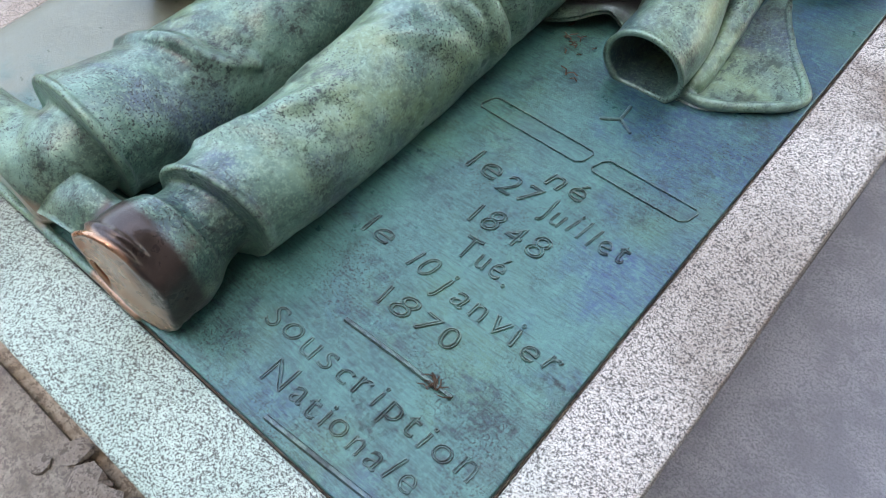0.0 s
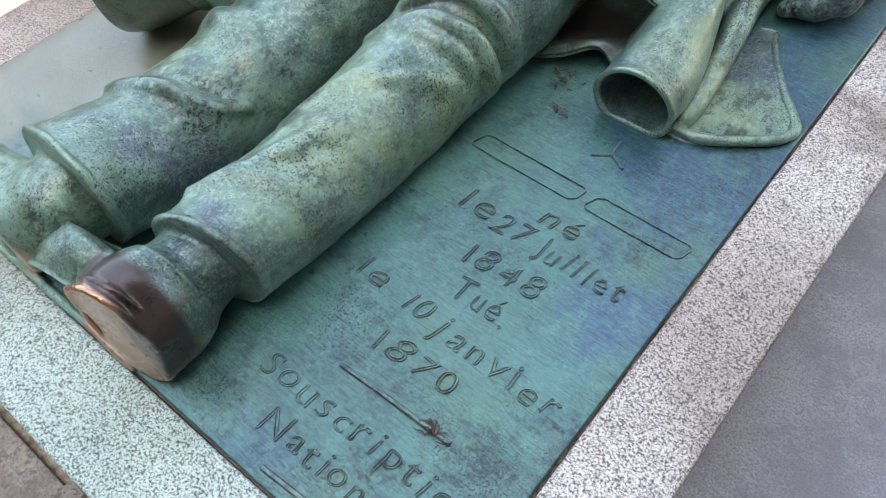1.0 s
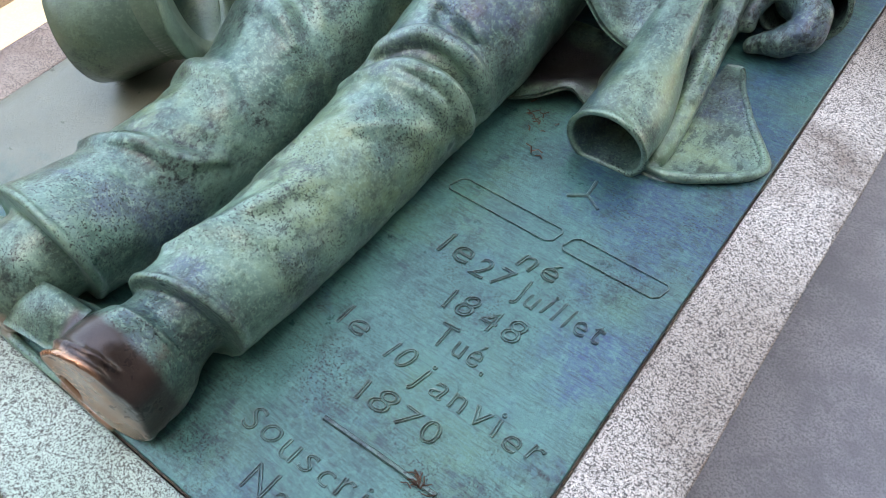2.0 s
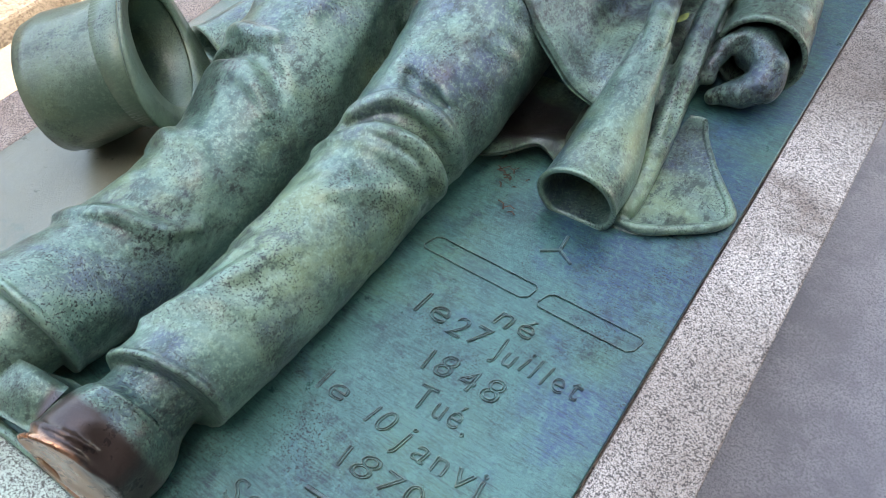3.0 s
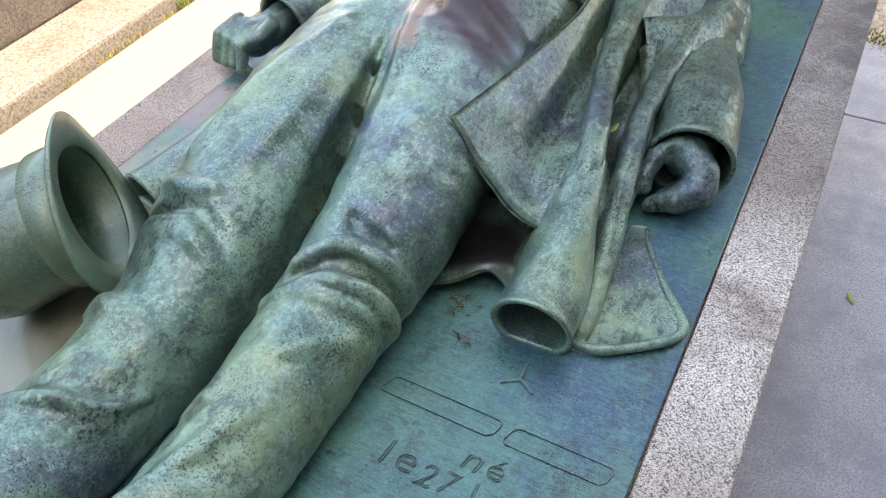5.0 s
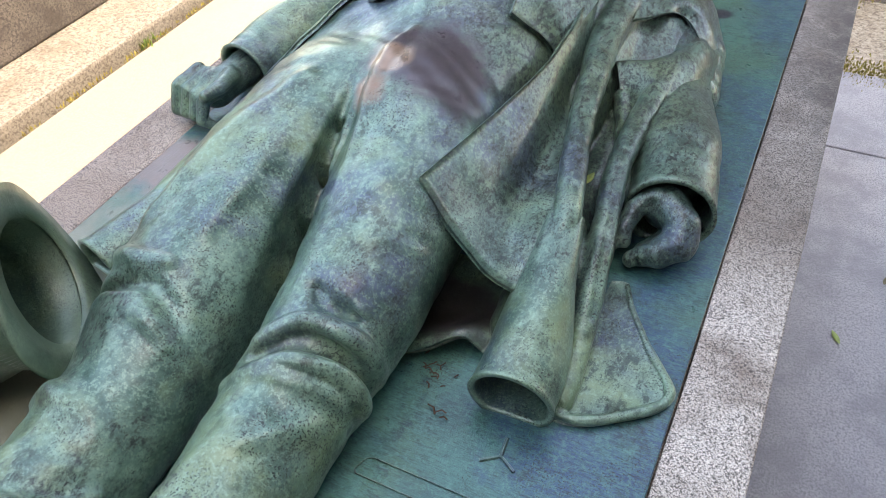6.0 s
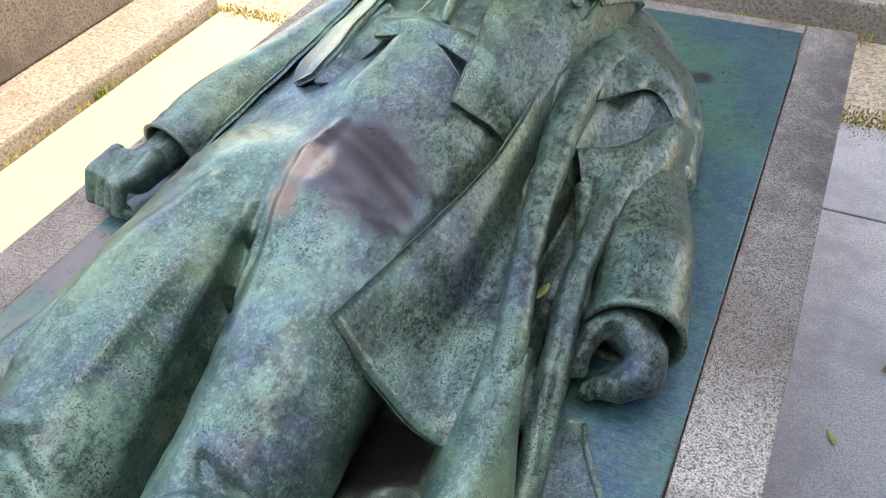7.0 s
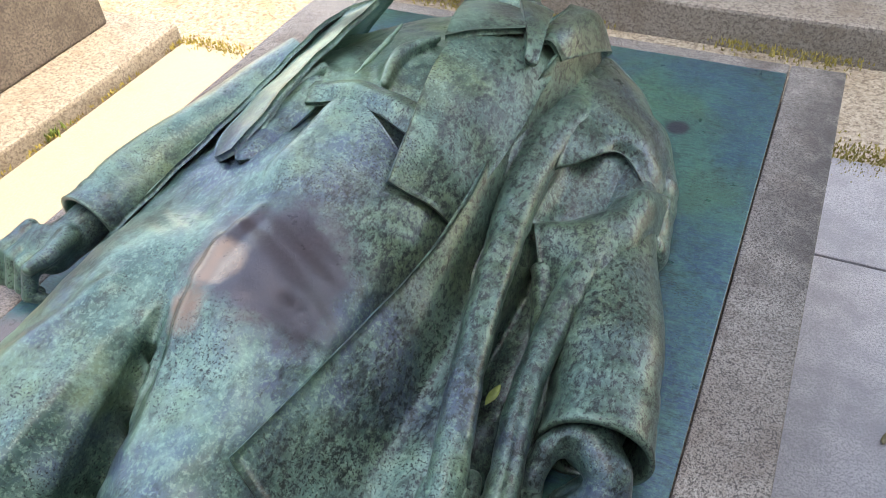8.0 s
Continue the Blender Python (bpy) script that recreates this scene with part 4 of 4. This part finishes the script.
verts = np.concatenate(cloth_v)
verts[:, 2] += Z
faces = np.concatenate(cloth_f)
me = bpy.data.meshes.new("recumbent_statue")
me.from_pydata(verts.tolist(), [], faces.tolist())
me.polygons.foreach_set("use_smooth", np.ones(len(faces), bool))
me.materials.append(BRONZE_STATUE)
me.update()
tagged(new("recumbent_statue", me), "green patinated bronze statue of a clothed figure lying on a plate", "statue")


# ---- the hat ----
def turned(profile, sides=56, ribs=0.0):
    """A lathe form round z from (radius, height) pairs, closed into a loop."""
    bm = bmesh.new()
    rings = [[bm.verts.new(((r + ribs * (i % 2)) * 0.88 * math.cos(a), (r + ribs * (i % 2)) * 1.04 * math.sin(a), h + lift * math.cos(2 * a))) for i, a in ((i, 2 * math.pi * i / sides) for i in range(sides))] for r, h, lift in profile]
    for p, q in zip(rings, rings[1:] + rings[:1]):
        for i in range(sides):
            bm.faces.new((p[i], p[(i + 1) % sides], q[(i + 1) % sides], q[i]))
    bmesh.ops.recalc_face_normals(bm, faces=bm.faces[:])
    return bm


hat = tagged(new("top_hat"), "dull green bronze top hat lying on its side on the plate", "hat")
crown = smooth(part("crown", turned([(0.001, -0.172, 0), (0.085, -0.172, 0), (0.102, -0.165, 0), (0.107, -0.14, 0), (0.099, -0.06, 0), (0.100, 0.0, 0), (0.094, 0.0, 0), (0.093, -0.06, 0), (0.098, -0.155, 0), (0.001, -0.162, 0)]), BRONZE_HAT, hat))
band = smooth(part("band", turned([(0.0985, -0.050, 0), (0.1035, -0.048, 0), (0.1045, -0.004, 0), (0.0985, -0.003, 0)], 180, 0.0012), BRONZE_HAT, hat, "ribbed bronze hat band"))
brim = smooth(part("brim", turned([(0.098, -0.002, 0), (0.118, 0.001, 0.002), (0.136, 0.004, 0.010), (0.143, 0.009, 0.013), (0.141, 0.013, 0.013), (0.117, 0.007, 0.002), (0.092, 0.004, 0)]), BRONZE_HAT, hat, "curled bronze brim"))
away = Vector((0.70, 0.67, 0.25)).normalized()            # where the opening faces
flat = Vector((0, 0, 1)).cross(away).normalized()
hat.matrix_world = Matrix.Translation((-0.783, 0.487, Z + 0.126)) @ Matrix((away.cross(flat) * -1, flat * -1, away)).transposed().to_4x4()


# ---- leaves, needles, grass ----
def leaf(x, y, z, size, turn, material, label, curl=0.25):
    bm = bmesh.new()
    n = 9
    rows = []
    for i in range(n):
        f = i / (n - 1)
        w = size * 0.17 * math.sin(math.pi * min(1, f * 0.97 + 0.015)) ** 0.8
        rows.append([bm.verts.new((size * (f - 0.5), s * w, size * curl * (f - 0.5) ** 2 + abs(s) * w * 0.35)) for s in (-1, 0, 1)])
    for a, b in zip(rows, rows[1:]):
        for k in (0, 1):
            bm.faces.new((a[k], b[k], b[k + 1], a[k + 1]))
    geo = bmesh.ops.extrude_face_region(bm, geom=bm.faces[:])
    for v in geo["geom"]:
        if isinstance(v, bmesh.types.BMVert):
            v.co.z -= 0.0006
    bmesh.ops.recalc_face_normals(bm, faces=bm.faces[:])
    ob = smooth(part("leaf", bm, material))
    ob.matrix_world = pose(x, y, z, 0, 0, turn)
    return tagged(ob, label, "leaf", "fallen leaves")


leaf(0.248, 1.347, 0.002, 0.036, 120, LEAF, "small green leaf fallen on grey paving")
leaf(0.328, 1.553, 0.002, 0.034, 75, LEAF_DRY, "dry curled leaf fallen on grey paving", 0.6)
leaf(-0.222, 1.035, Z + 0.056, 0.034, 80, LEAF, "fresh green leaf caught in the bronze coat")


def stone_chip(x, y, size, turn):
    bm = bmesh.new()
    bmesh.ops.create_icosphere(bm, subdivisions=2, radius=size)
    for v in bm.verts:
        v.co += noise.noise_vector(v.co / size * 1.3 + Vector((x * 50, y * 50, 0))) * size * 0.45
        v.co.z = max(-0.3 * size, min(0.32 * size, v.co.z))
    ob = part("stone_chip", bm, STEP_STONE)
    ob.matrix_world = pose(x, y, 0.3 * size - 0.008, 0, 0, turn)
    return tagged(ob, "broken pale stone chip at the foot of the tomb", "stone", "broken stone chips")


for x, y, size, turn in ((-0.570, -0.185, 0.034, 20), (-0.520, -0.195, 0.040, 70), (-0.630, -0.165, 0.026, 130), (-0.560, -0.240, 0.022, 10), (-0.475, -0.165, 0.030, 200), (-0.660, -0.215, 0.016, 0)):
    stone_chip(x, y, size, turn)


def scatter(name, label, x, y, z, n, spread, length, r, material, parent=None):
    bm = bmesh.new()
    for _ in range(n):
        px, py = random.gauss(x, spread), random.gauss(y, spread)
        a = random.uniform(0, math.pi)
        l = length * random.uniform(0.4, 1)
        h = z + random.uniform(0.0, 0.003)
        tube(bm, [Vector((px, py, h)), Vector((px + l * 0.5 * math.cos(a), py + l * 0.5 * math.sin(a), h + 0.002)), Vector((px + l * math.cos(a + 0.4), py + l * math.sin(a + 0.4), h))], lambda f: r, 4)
    return tagged(part(name, bm, material), label, "debris", kind="stuff")


scatter("needles", "small clump of dry brown needles on the plate", -0.112, 0.143, Z + 0.001, 16, 0.004, 0.016, 0.0007, NEEDLE)
scatter("needles", "scattered dry leaf bits below the coat hem", -0.30, 0.640, Z + 0.001, 14, 0.012, 0.012, 0.0010, NEEDLE)
scatter("needles", "dry twig bits on the plate", -0.262, 0.585, Z + 0.001, 3, 0.006, 0.02, 0.0012, NEEDLE)
scatter("needles", "clump of dry needles caught below the hat brim", -0.800, 0.545, Z + 0.006, 60, 0.012, 0.022, 0.0009, LEAF_DRY)


def tufts(name, label, line, n, tall, material):
    """Blades of grass or moss along a joint."""
    bm = bmesh.new()
    (ax, ay), (bx, by), wide = line
    for _ in range(n):
        f = random.random()
        if noise.noise(Vector((f * 9, ax, ay))) < -0.12:
            continue
        x, y = ax + (bx - ax) * f + random.gauss(0, wide), ay + (by - ay) * f + random.gauss(0, wide)
        a, h = random.uniform(0, 6.28), tall * random.uniform(0.3, 1)
        w = 0.0035
        dx, dy = math.cos(a), math.sin(a)
        lean = h * random.uniform(0.2, 0.9)
        v = [bm.verts.new(c) for c in ((x - dy * w, y + dx * w, -0.004), (x + dy * w, y - dx * w, -0.004), (x + dx * lean, y + dy * lean, h))]
        bm.faces.new(v)
    return tagged(part(name, bm, material), label, "grass", kind="stuff")


tufts("moss", "dry yellow moss in a paving joint", ((-1.95, 2.345), (0.03, 2.345), 0.02), 2600, 0.010, MOSS)
tufts("moss", "dry yellow moss in a paving joint", ((0.03, 2.42), (1.3, 2.42), 0.04), 3600, 0.008, MOSS)
tufts("moss", "dry yellow moss along the step", ((-2.0, 2.90), (1.2, 2.90), 0.03), 3600, 0.014, MOSS)
tufts("moss", "dry moss along the kerb", ((-1.94, 1.2), (-1.94, 2.34), 0.006), 280, 0.012, MOSS)
tufts("grass", "small green grass tuft at the kerb", ((-1.96, 1.72), (-1.96, 1.78), 0.014), 160, 0.035, GRASS)
